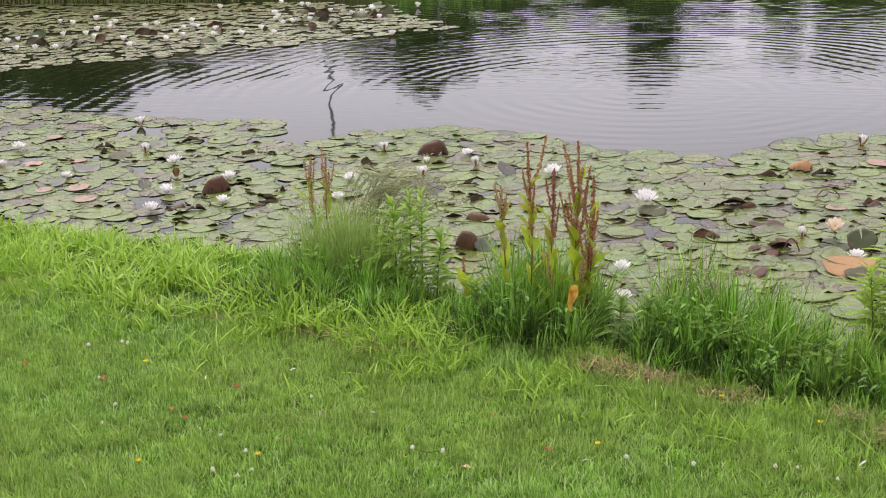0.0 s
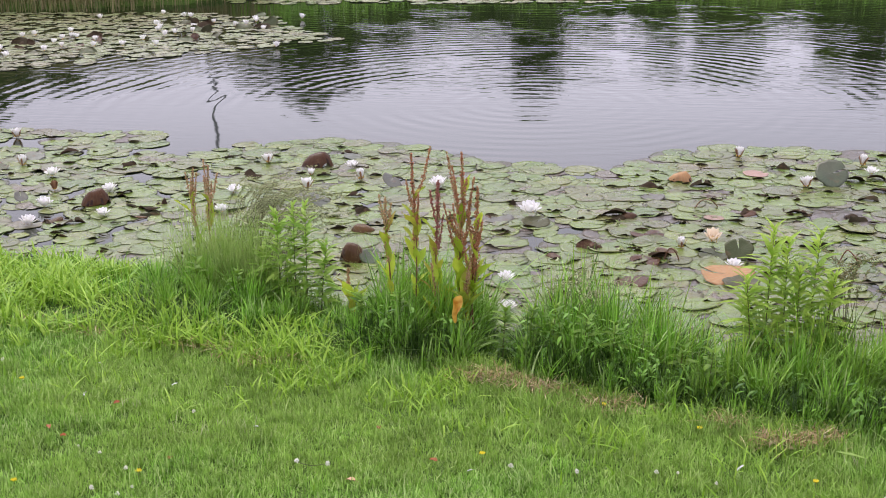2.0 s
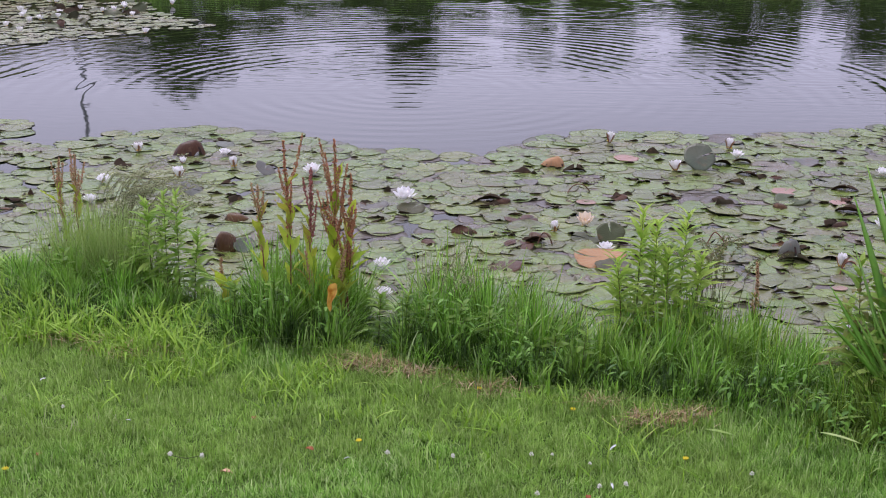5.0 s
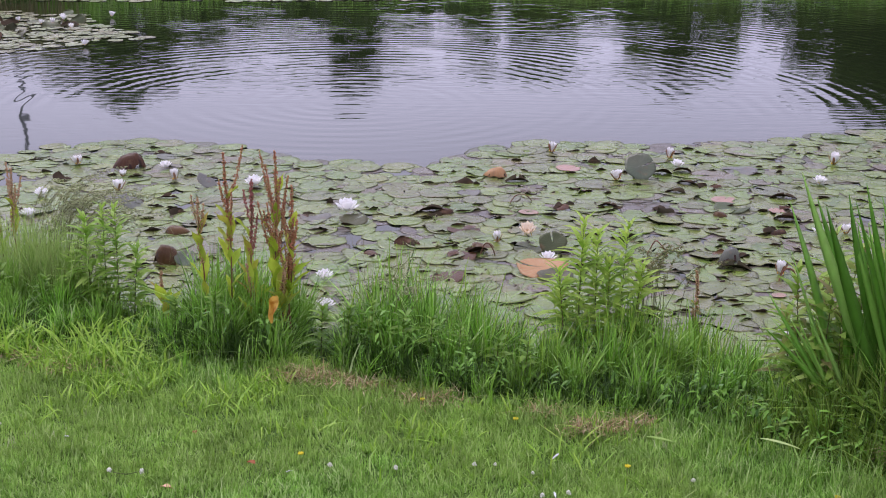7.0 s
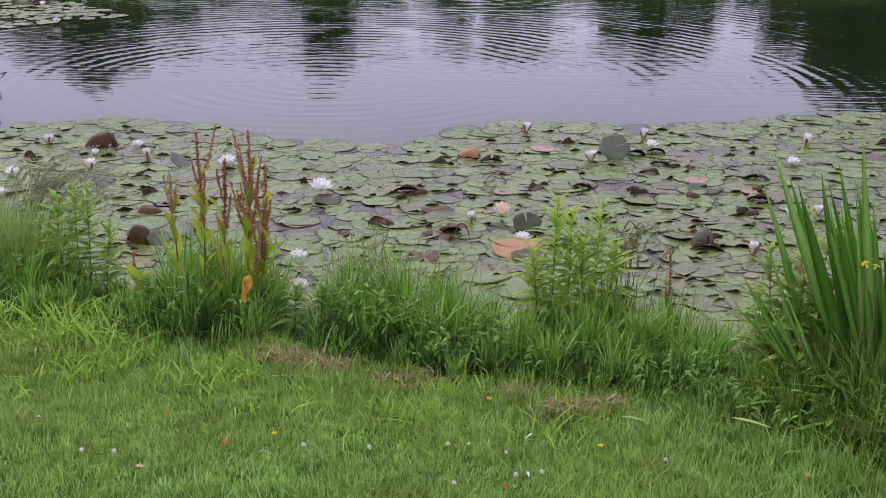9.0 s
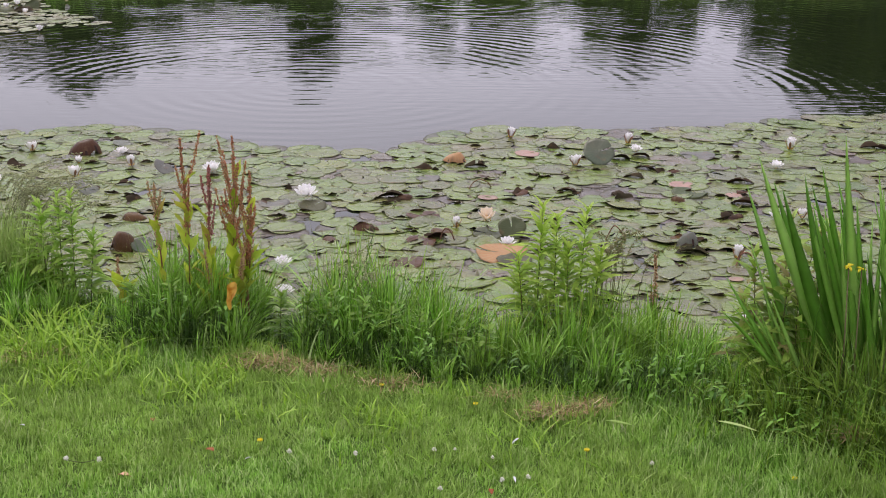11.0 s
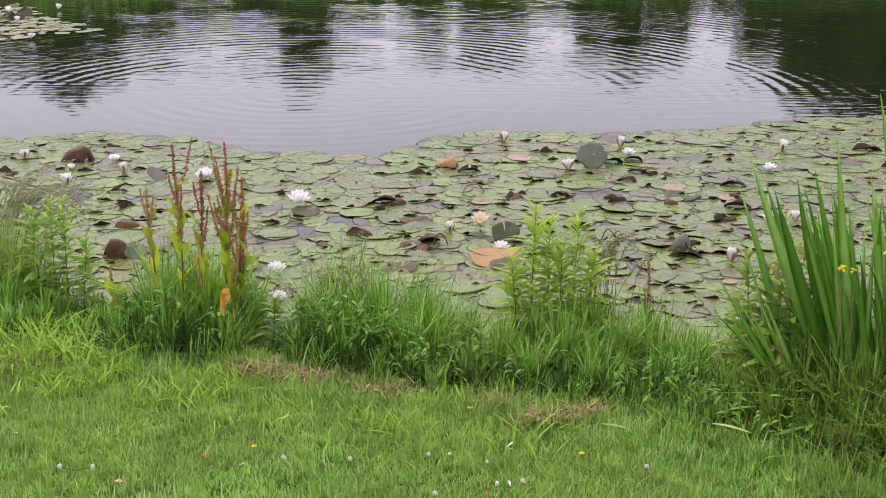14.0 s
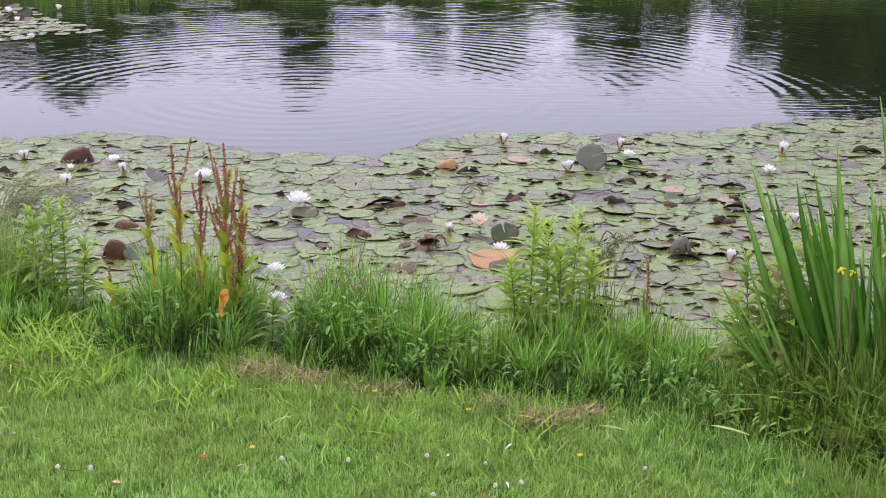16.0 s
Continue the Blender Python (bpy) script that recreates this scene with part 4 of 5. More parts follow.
sets = [(BROWN_DOMES, "dome", M_PADBROWN, BROWN), (GREY_DOMES[1:2], "dome", M_PADGREY, "grey lily leaf arched over a dark one"), (GREY_DOMES[::2], "lean", M_PADGREY, "grey lily leaf leaning up off the water"), (DARK_POINTS, "point", M_PADLIP, "small dark peaked lily leaf tip"),
        (GREY_TILTS, "tilt", M_PADGREY, GREY), (OLIVE_TILTS, "tilt", M_PADOLIVE, OLIVE), (BROWN_TILTS, "tilt", M_PADBROWN, "brown dying lily leaf tilted on the water"),
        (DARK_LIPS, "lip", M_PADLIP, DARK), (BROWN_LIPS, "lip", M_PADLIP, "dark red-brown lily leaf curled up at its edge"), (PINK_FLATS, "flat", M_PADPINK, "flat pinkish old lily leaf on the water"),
        ([(0.07, 11.62, 0.20, 0.10)], "dome", M_PADRED, "tan withered lily leaf curled over the water"), ([(0.39, 8.72, 0.36, 0.17)], "tilt", M_PADRED, "large orange-red lily leaf with pale veins"),
        ([(-2.94, 10.38, 0.24, 0.13)], "lean", M_PADGREY, "grey lily leaf leaning up sideways")]
leaf_no = 200
for places, form, material, label in sets:
    for x, y, width, height in places:
        leaf_no += 1
        standing_leaf(x, y, width, height, form, material, label, leaf_no)

# small withered leaves curled up between the pads
CURLS = [(-0.42, 10.4), (-0.08, 9.42), (-0.24, 9.13), (0.77, 11.28), (0.36, 11.08), (0.97, 10.62), (0.59, 10.61), (1.44, 10.57), (-2.52, 10.24), (-3.02, 10.59), (-1.51, 10.31), (-1.33, 9.88),
         (-1.96, 10.04), (2.52, 10.68), (2.24, 9.91), (1.87, 11.44), (-0.6, 9.48), (-0.85, 9.24), (1.82, 9.37), (-4.3, 9.9), (-4.45, 10.2), (-5.0, 9.62), (-6.55, 11.5), (-5.2, 11.6), (-3.9, 11.35)]
crnd = random.Random(19)
for i, (x, y) in enumerate(CURLS):
    for k in range(2 if i % 3 else 3):
        raised_pad(x + crnd.gauss(0, 0.05), y + crnd.gauss(0, 0.05), crnd.uniform(0.055, 0.10), *LOOKS[crnd.choice("bdd")], crnd.choice([20, 35, 50, -25]), crnd.uniform(-60, 60), crnd.uniform(1.2, 2.2), 600 + 4 * i + k)


def petal_mesh(length, width, curl):
    v, f = [], []
    n = 5
    for i in range(n + 1):
        s = i / n
        w = width * 0.5 * (0.35 + 1.3 * s) * (1 - s ** 3) ** 0.6 if i < n else 0.002
        z = curl * length * s * s
        v += [(s * length, -w, z + 0.35 * w), (s * length, 0, z - 0.004), (s * length, w, z + 0.35 * w)]
    for i in range(n):
        for k in (0, 1):
            a = 3 * i + k
            f += [(a, a + 3, a + 4), (a, a + 4, a + 1)]
    return np.array(v), np.array(f)


def stamen_mesh(rng, n, r, h):
    x, y = rng.normal(0, r, n), rng.normal(0, r, n)
    return blades(rng, x, y, np.zeros(n), rng.uniform(0.6, 1.0, n) * h, np.full(n, 0.005), np.full(n, 0.3), np.full(n, -0.4), 2)


def flower(name, m, layers, petal_mat, label, size=1.0, sepals=False, seed=0):
    """Pointed petals in rings round a yellow centre, with brown sepals below."""
    rng = np.random.default_rng(seed)
    root = empty(name, m, label, "flower", "water lily flowers")
    base = None
    for count, pitch, length, start in layers:
        for k in range(count):
            turn = start + 360 * k / count + rng.uniform(-6, 6)
            mm = pose(0, 0, 0.008 * size) @ pose(0, 0, 0, 0, 0, turn) @ pose(0.008, 0, 0, 0, -pitch + rng.uniform(-6, 6), 0) @ Matrix.Scale(length * size, 4)
            if base is None:
                v, f = petal_mesh(1.0, 0.42, 0.22)
                base = mk("petal", v, f, petal_mat, root)
                base.matrix_basis = mm
            else:
                again(base, "petal", root, mm)
    v, f = stamen_mesh(rng, 46, 0.012 * size, 0.032 * size)
    mk("stamen_cluster", v, f, M_STAMEN, root, label="yellow stamens").location.z = 0.012
    if sepals:
        v, f = petal_mesh(1.0, 0.22, 0.20)
        first = None
        for k in range(4):
            mm = pose(0, 0, 0.002) @ pose(0, 0, 0, 0, 0, 45 + 90 * k) @ pose(0.012, 0, 0, 0, -layers[0][1] + 6, 0) @ Matrix.Scale(layers[0][2] * size * 0.95, 4)
            if first is None:
                first = mk("sepal", v, f, M_SEPAL, root, label="brown green sepal")
                first.matrix_basis = mm
            else:
                again(first, "sepal", root, mm)
    return root


WHITE = "open white water lily flower floating among leaves"
OPEN = [(8, 24, 0.112, 0), (8, 46, 0.108, 20), (7, 64, 0.096, 10), (5, 76, 0.08, 30)]
HALF = [(7, 48, 0.105, 0), (7, 62, 0.095, 25), (5, 74, 0.08, 10)]
BUD = [(6, 58, 0.105, 0), (6, 68, 0.11, 30), (4, 80, 0.10, 10)]
rnd = random.Random(7)
# place on the water and size
OPEN_AT = [(-7.64, 11.45, 0.82), (-5.73, 11.11, 1.0), (-6.51, 10.45, 0.76), (-4.96, 10.64, 0.88), (-5.31, 10.07, 1.0), (-5.18, 9.52, 0.96), (-4.68, 9.86, 0.8), (-7.40, 10.78, 0.8), (-3.83, 10.74, 0.86), (-3.73, 10.09, 0.84),
           (-3.02, 11.79, 0.86), (-2.07, 11.18, 1.12), (1.77, 12.12, 0.86), (2.97, 11.55, 0.86), (2.58, 9.90, 0.86), (0.44, 9.12, 0.84), (-1.13, 8.62, 0.82), (-1.05, 8.02, 0.8), (1.86, 7.62, 0.85)]
HALF_AT = [(-6.92, 12.72, 1.0), (-3.88, 11.90, 0.9), (-3.23, 10.96, 1.0), (1.16, 11.58, 0.98), (2.80, 9.95, 0.8), (-3.33, 11.47, 0.6)]
BUD_AT = [(-6.24, 11.50, 1.0), (-2.83, 11.38, 0.95), (0.61, 12.69, 1.0), (0.07, 9.61, 0.8), (1.74, 12.50, 1.0), (3.28, 12.32, 1.15), (2.07, 8.91, 0.95)]


def place_all(proto, places, z):
    for i, (x, y, size) in enumerate(places):
        m = spin(x, y, z, rnd.uniform(-10, 10), rnd.uniform(-10, 10), rnd.uniform(0, 360), size)
        if i == 0:
            proto.matrix_basis = m
        else:
            copy_thing(proto, m)


place_all(flower("water_lily_flower", pose(0, 0, 0), OPEN, M_PETAL, WHITE, seed=1), OPEN_AT, 0.010)
place_all(flower("water_lily_flower", pose(0, 0, 0), HALF, M_PETAL, "half-open white water lily flower above the leaves", sepals=True, seed=2), HALF_AT, 0.006)
place_all(flower("water_lily_bud", pose(0, 0, 0), BUD, M_PETAL, "closed white water lily bud with brown sepals", 0.95, True, seed=3), BUD_AT, 0.004)
flower("water_lily_flower", spin(-1.15, 10.26, 0.045, 12, 0, 0, 1.0), OPEN, M_PETAL, "large open white water lily flower over a dark leaf", seed=8)
flower("water_lily_flower", spin(0.30, 9.57, 0.075, 24, 0, 0, 1.25), [(8, 40, 0.075, 0), (7, 56, 0.068, 20)], M_PEACH, "peach water lily flower with an orange centre", seed=4)
flower("water_lily_bud", spin(-5.48, 10.62, 0.01), BUD, M_SEPAL, "brown closed water lily bud", 0.75, seed=5)

# flowers of the far bed, in loose clusters
far = [(-6.07, 19.36, 1.0)]
for cx, cy, n in ((-8.2, 20.6, 9), (-7.4, 21.9, 8), (-9.6, 19.4, 8), (-11.3, 18.7, 8), (-10.6, 20.8, 6), (-12.2, 20.6, 5), (-12.0, 17.8, 5), (-9.3, 23.2, 4)):
    for k in range(n):
        far.append((cx + rnd.gauss(0, 0.55), cy + rnd.gauss(0, 0.65), rnd.uniform(0.86, 1.08)))
place_all(flower("water_lily_flower", pose(0, 0, 0), [(7, 46, 0.11, 0), (6, 66, 0.10, 20)], M_PETAL, "distant white water lily flower on pale leaves", 0.85, seed=6), far, 0.015)
for i in range(44):
    cx, cy = rnd.choice([(-8.2, 20.4), (-9.6, 19.2), (-11.3, 18.4), (-12.2, 17.6), (-7.6, 21.6)])
    k = rnd.choice("bdodoo")
    raised_pad(cx + rnd.gauss(0, 0.6), cy + rnd.gauss(0, 0.6), rnd.uniform(0.11, 0.17), *LOOKS[k], rnd.choice([10, 20, 35, 55]), rnd.uniform(-40, 40), rnd.uniform(0.3, 1.0), 300 + i)

# ---- plants on the bank ----
def seed_mesh(rng, path, n, spread, size, whorls=0.0):
    """Small knobbly fruits packed round a stalk."""
    path = np.asarray(path)
    t = rng.uniform(0, 1, n)
    k = np.clip((t * (len(path) - 1)).astype(int), 0, len(path) - 2)
    u = t * (len(path) - 1) - k
    c = path[k] * (1 - u)[:, None] + path[k + 1] * u[:, None]
    a = rng.uniform(0, 6.28, n)
    rr = spread * rng.uniform(0.2, 1.0, n) * (1.05 - 0.7 * t) * (1.0 if not whorls else 0.45 + 0.75 * np.abs(np.sin(t * whorls + whorls)))
    c = c + np.stack([rr * np.cos(a), rr * np.sin(a), rng.uniform(-0.004, 0.004, n)], -1)
    octa = np.array([(1, 0, 0), (0, 1, 0), (-1, 0, 0), (0, -1, 0), (0, 0, 1.3), (0, 0, -1.3)])
    tri = np.array([(0, 1, 4), (1, 2, 4), (2, 3, 4), (3, 0, 4), (1, 0, 5), (2, 1, 5), (3, 2, 5), (0, 3, 5)])
    s = size * rng.uniform(0.6, 1.3, n)
    v = (c[:, None] + octa[None] * s[:, None, None]).reshape(-1, 3)
    f = (np.arange(n)[:, None, None] * 6 + tri[None]).reshape(-1, 3)
    return v, f


DOCK_LEAVES = [leaf_mesh(1.0, 0.36, 0.12, 0.4, 0.10), leaf_mesh(1.0, 0.26, 0.3, 0.4, 0.09), leaf_mesh(1.0, 0.40, 0.10, 0.3, 0.12)]


def dock(x, y, height, lean, seed, seed_mat, label, racemes=6, leaves=9, big=0.20):
    """A dock: upright ribbed stem, reddish fruiting spikes, wavy leaves."""
    rng = np.random.default_rng(seed)
    z0 = float(zg(x, y))
    root = empty("dock_plant", pose(x, y, z0), label, "dock", "docks on the bank")
    s = np.linspace(0, 1, 9)
    path = np.stack([lean[0] * s ** 1.5 + 0.008 * np.sin(7 * s + seed), lean[1] * s ** 1.5, height * s], -1)
    v, f = tube(path, 0.006 * (1.1 - 0.75 * s))
    mk("stem", v, f, M_REDSTEM, root)

    def at(q):
        return np.array([np.interp(q, s, path[:, k]) for k in range(3)])

    v, f = seed_mesh(rng, np.array([at(q) for q in np.linspace(0.55, 1.0, 7)]), int(380 * height), 0.022, 0.0042, 24.0)
    mk("seed_head", v, f, seed_mat, root)
    for k in range(racemes):
        q = rng.uniform(0.42, 0.84)
        p = at(q)
        a, ln = rng.uniform(0, 6.28), rng.uniform(0.14, 0.32) * height
        e = np.linspace(0, 1, 5)
        out = rng.uniform(0.15, 0.34) * ln
        br = p + np.stack([np.cos(a) * out * e ** 0.7, np.sin(a) * out * e ** 0.7, ln * e], -1)
        tv = tube(br, 0.0025 * (1.1 - 0.6 * e), 4)
        sv = seed_mesh(rng, br[1:], int(420 * ln), 0.015, 0.0040, 14.0)
        v, f = join([tv, sv])
        mk("seed_head", v, f, seed_mat, root)
    firsts = {}
    for k in range(leaves):
        q = rng.uniform(0.24, 0.45) if k % 3 == 0 else rng.uniform(0.42, 0.78)
        p = at(q)
        size = big * (1.15 - 0.6 * q) * rng.uniform(0.6, 1.1)
        m = pose(*p) @ pose(0, 0, 0, 0, 0, rng.uniform(0, 360)) @ pose(0, 0, 0, rng.uniform(-25, 25), -rng.uniform(48, 88), 0) @ Matrix.Scale(size, 4)
        j = k % 3
        if j not in firsts:
            firsts[j] = mk("leaf", *DOCK_LEAVES[j], M_DOCKRED if j == 1 else M_DOCKLEAF, root)
            firsts[j].matrix_basis = m
        else:
            again(firsts[j], "leaf", root, m)
    return root


REDDOCK = "tall dock plant with rusty red seed spikes"
dock(-1.19, 7.00, 1.15, (0.01, 0.0), 21, M_SEED, REDDOCK, 12, 15)
dock(-1.12, 6.98, 0.96, (0.03, 0.0), 27, M_SEED, REDDOCK, 4, 9)
dock(-1.13, 6.96, 0.78, (0.06, 0.0), 29, M_SEED, REDDOCK, 3, 7)
dock(-1.33, 7.01, 0.98, (0.01, 0.0), 20, M_SEEDPURPLE, "dock plant with dull purple-red seed spikes", 3, 8)
dock(-1.45, 7.02, 1.12, (-0.01, 0.0), 23, M_SEED, REDDOCK, 5, 13)
dock(-1.60, 6.98, 0.86, (-0.01, 0.0), 24, M_SEEDDRY, "dock plant with pale brown drying seed spikes", 3, 9)
dock(-1.30, 6.94, 0.50, (-0.04, 0.0), 17, M_SEEDDRY, "low leafy dock with yellow-green leaves", 0, 11, 0.24)
dock(-1.17, 6.93, 0.52, (0.05, 0.0), 18, M_SEEDDRY, "low leafy dock with yellow-green leaves", 1, 10, 0.24)
dock(-1.82, 6.98, 0.42, (-0.03, 0.0), 19, M_SEEDDRY, "small dock with yellowing leaves in the grass", 0, 8, 0.2)
dock(-3.09, 7.85, 0.85, (0.0, 0.0), 25, M_SEEDDRY, "slender dock with pale red seed spikes", 4, 7, 0.2)
dock(-2.99, 7.85, 0.90, (0.0, 0.0), 26, M_SEEDDRY, "slender dock with pale red seed spikes", 4, 6, 0.2)
dock(1.15, 6.85, 0.60, (0.0, 0.0), 28, M_SEEDDRY, "short withered brown dock stub", 1, 3, 0.08)

# bare stalks that arch out of the water between the leaves
for x, y, s, h in [(0.28, 10.75, 0.22, 0.10), (-1.75, 10.55, 0.16, 0.09), (2.1, 8.75, 0.14, 0.12), (0.0, 9.25, 0.12, 0.12), (1.25, 9.3, 0.16, 0.14), (3.4, 10.6, 0.18, 0.08)]:
    arc = [(s * (k / 8 - 0.5), 0.03 * math.sin(k), h * math.sin(math.pi * k / 8) - 0.01) for k in range(9)]
    o = mk("lily_stalk", *tube(arc, [0.005] * 9, 5), M_REDSTEM)
    o.matrix_basis = pose(x, y, 0, 0, 0, 20 * math.sin(9 * x))
    tagged(o, "thin dark lily stalk arching out of the water", "stalk", "bare lily stalks")

# withered dock leaf hanging in the grass
v, f = leaf_mesh(0.15, 0.062, 0.3, 0.9, 0.2, 12)
v[:, 0] += 0.012 * np.sin(40 * v[:, 1])
o = mk("withered_leaf", v, f, M_DRYLEAF)
o.matrix_basis = pose(-1.075, 6.36, 0.67) @ pose(0, 0, 0, 0, 20, 0) @ pose(0, 0, 0, 0, 0, -105) @ pose(0, 0, 0, 12, 78, 0)
tagged(o, "curled orange withered leaf hanging in grass", "leaf")


def herb(x, y, height, lean, seed, material, label, pairs=16, leaf_len=0.16, thick=0.005, narrow=0.24):
    """Upright leafy herb: toothed narrow leaves in pairs up the stem."""
    rng = np.random.default_rng(seed)
    z0 = float(zg(x, y))
    root = empty("leafy_herb", pose(x, y, z0), label, "herb", "herbs on the bank")
    s = np.linspace(0, 1, 8)
    path = np.stack([lean[0] * s ** 1.3, lean[1] * s ** 1.3, height * s], -1)
    v, f = tube(path, thick * (1.1 - 0.8 * s))
    mk("stem", v, f, M_STEM, root)
    first = None
    for k in range(pairs):
        q = 0.18 + 0.82 * (k + rng.uniform(0, 0.5)) / pairs
        p = [np.interp(min(q, 1), s, path[:, c]) for c in range(3)]
        turn = 97 * k + rng.uniform(-20, 20)
        size = leaf_len * (1.0 if q < 0.75 else 1.0 - 1.7 * (q - 0.75)) * rng.uniform(0.75, 1.15)
        rise = 22 + 38 * max(0, q - 0.5) / 0.5
        for side in range(3):
            m = pose(*p) @ pose(0, 0, 0, 0, 0, turn + 120 * side + rng.uniform(-12, 12)) @ pose(0, 0, 0, rng.uniform(-20, 20), -rise + rng.uniform(-12, 12), 0) @ Matrix.Scale(size, 4)
            if first is None:
                first = mk("leaf", *leaf_mesh(1.0, narrow, 0.45, 0.3, 0.06), material, root)
                first.matrix_basis = m
            else:
                again(first, "leaf", root, m)
    return root


FRESH = "fresh green leafy herb with narrow toothed leaves"
for i, (x, y, h, lx) in enumerate([(0.50, 6.80, 0.88, 0.02), (0.60, 6.84, 0.80, 0.0), (0.72, 6.80, 0.86, 0.04), (0.66, 6.74, 0.66, 0.0), (0.80, 6.82, 0.62, 0.05), (0.44, 6.76, 0.60, -0.05)]):
    herb(x, y, h, (lx, 0.0), 50 + i, M_FRESH, FRESH, 26, 0.155, 0.005, 0.22)
for i, (x, y, h, lx) in enumerate([(-2.30, 7.42, 0.74, 0.01), (-2.22, 7.40, 0.76, 0.01), (-2.38, 7.38, 0.68, -0.01), (-2.5, 7.45, 0.42, 0.0), (-2.14, 7.42, 0.5, 0.05)]):
    herb(x, y, h, (lx, 0.0), 60 + i, M_LEAF, "slender yellow-green herb growing from bank grass", 18, 0.135, 0.004, 0.26)
for i, (x, y, h, lx) in enumerate([(1.68, 6.25, 0.95, 0.04), (1.58, 6.20, 0.75, -0.05), (1.78, 6.30, 0.85, 0.08), (1.66, 6.1, 0.6, -0.02), (1.95, 6.35, 0.8, 0.05), (1.56, 6.3, 0.5, -0.04), (1.72, 6.15, 0.72, -0.10), (1.85, 6.2, 0.9, 0.02), (1.62, 5.95, 0.78, 0.03), (1.70, 5.9, 0.62, -0.02)]):
    herb(x, y, h, (lx, 0.0), 70 + i, M_MIDLEAF, "leafy green herb beside tall iris leaves", 14, 0.15, 0.005, 0.30)
for i, (x, y, h) in enumerate([(-0.62, 6.55, 0.38), (-0.45, 6.5, 0.36), (-0.3, 6.48, 0.34), (-0.75, 6.6, 0.34), (1.75, 5.65, 0.30), (2.05, 5.4, 0.22), (1.58, 5.75, 0.30), (2.02, 5.6, 0.26), (0.95, 6.4, 0.28), (0.05, 6.4, 0.26),
                               (-1.5, 6.75, 0.36), (-1.75, 6.85, 0.3), (0.2, 6.3, 0.28), (-0.15, 6.45, 0.32), (1.5, 6.1, 0.3), (1.7, 5.55, 0.34), (2.1, 5.2, 0.36), (-0.9, 6.65, 0.32), (-2.9, 7.3, 0.34), (-2.6, 7.2, 0.3)]):
    herb(x, y, h, (0.02, -0.03), 80 + i, M_DARKLEAF, "low dark green leafy herb in the bank grass", 10, 0.085, 0.004, 0.42)


def iris_leaf_mesh(length, width, bow, n=9):
    v, f = [], []
    for i in range(n + 1):
        s = i / n
        w = 0.5 * width * (1 - s ** 4) * (0.55 + 1.0 * s * (1 - s)) + 0.0008
        x = bow * length * s ** 2.2
        t = 0.0035 * (1 - s)
        z = length * s * (1 - 0.25 * abs(bow) * s)
        v += [(x, -w, z), (x + t, 0, z), (x, w, z), (x - t, 0, z)]
    for i in range(n):
        for k in range(4):
            a, b = 4 * i + k, 4 * i + (k + 1) % 4
            f += [(a, b, b + 4), (a, b + 4, a + 4)]
    return np.array(v), np.array(f)


def iris(x, y, seed, count, tall, label, feet):
    """Flat fans of sword leaves that share a root."""
    rng = np.random.default_rng(seed)
    root = empty("iris_plant", pose(x, y, float(zg(x, y)) - 0.02), label, "iris", "irises on the bank")
    protos = [mk("leaf", *iris_leaf_mesh(1.0, w, b), M_IRIS, root) for w, b in ((0.044, 0.05), (0.056, 0.09), (0.034, 0.28), (0.050, 0.02))]
    fans = len(feet)
    for k in range(count):
        fx, fy, ft, fl = feet[k % fans]
        u = rng.uniform(-1, 1)
        tilt = ft + 7 * u + rng.normal(0, 3.5)
        long = tall * fl * (1.04 - 0.30 * abs(u) ** 1.5) * rng.uniform(0.5, 1.02)
        m = pose(fx + 0.035 * u, fy + rng.normal(0, 0.02), 0) @ pose(0, 0, 0, rng.normal(0, 5), tilt, 0) @ pose(0, 0, 0, 0, 0, rng.choice([90, -90]) + rng.normal(0, 30)) @ Matrix.Scale(long, 4)
        if k < 4:
            protos[k].matrix_basis = m
        else:
            again(protos[k % 4], "leaf", root, m)
    return root


def iris_flower(root, px, py, pz, seed):
    v, f = petal_mesh(0.022, 0.017, -0.5)
    rng = np.random.default_rng(seed)
    v2, f2 = tube([(px, py, 0.0), (px * 0.9, py, pz * 0.5), (px, py, pz)], (0.005, 0.004, 0.003))
    stem = mk("flower_stem", v2, f2, M_STEM, root)
    first = None
    for k in range(5):
        m = pose(px, py, pz, 0, 0, 72 * k + rng.uniform(-15, 15)) @ pose(0, 0, 0, 0, -rng.uniform(-10, 50), 0)
        if first is None:
            first = mk("petal", v, f, M_YELLOW, stem, label="yellow iris petal")
            first.matrix_basis = m
        else:
            again(first, "petal", stem, m)


IRIS = "clump of tall sword-shaped green iris leaves"
# each fan: foot beside the root, lean in degrees, share of the full height
a = iris(2.03, 5.80, 31, 46, 1.50, IRIS, [(0.0, 0.0, -13, 1.0), (-0.05, 0.06, -21, 0.95), (0.07, -0.05, -8, 0.97), (0.02, 0.12, -16, 0.8)])
iris_flower(a, -0.20, -0.14, 0.84, 1)
iris_flower(a, -0.14, -0.14, 0.83, 2)
b = iris(2.20, 5.78, 32, 48, 1.56, IRIS, [(-0.03, 0.0, -10, 1.0), (0.07, -0.03, -6, 0.97), (0.0, 0.11, -14, 0.85), (0.13, 0.06, 0, 0.97)])
iris_flower(b, -0.18, -0.14, 0.92, 3)
iris(2.40, 5.84, 33, 44, 1.62, IRIS, [(-0.05, 0.0, -7, 1.0), (0.06, 0.05, 4, 0.95), (0.14, -0.04, 12, 0.9), (0.0, 0.12, -2, 0.85)])
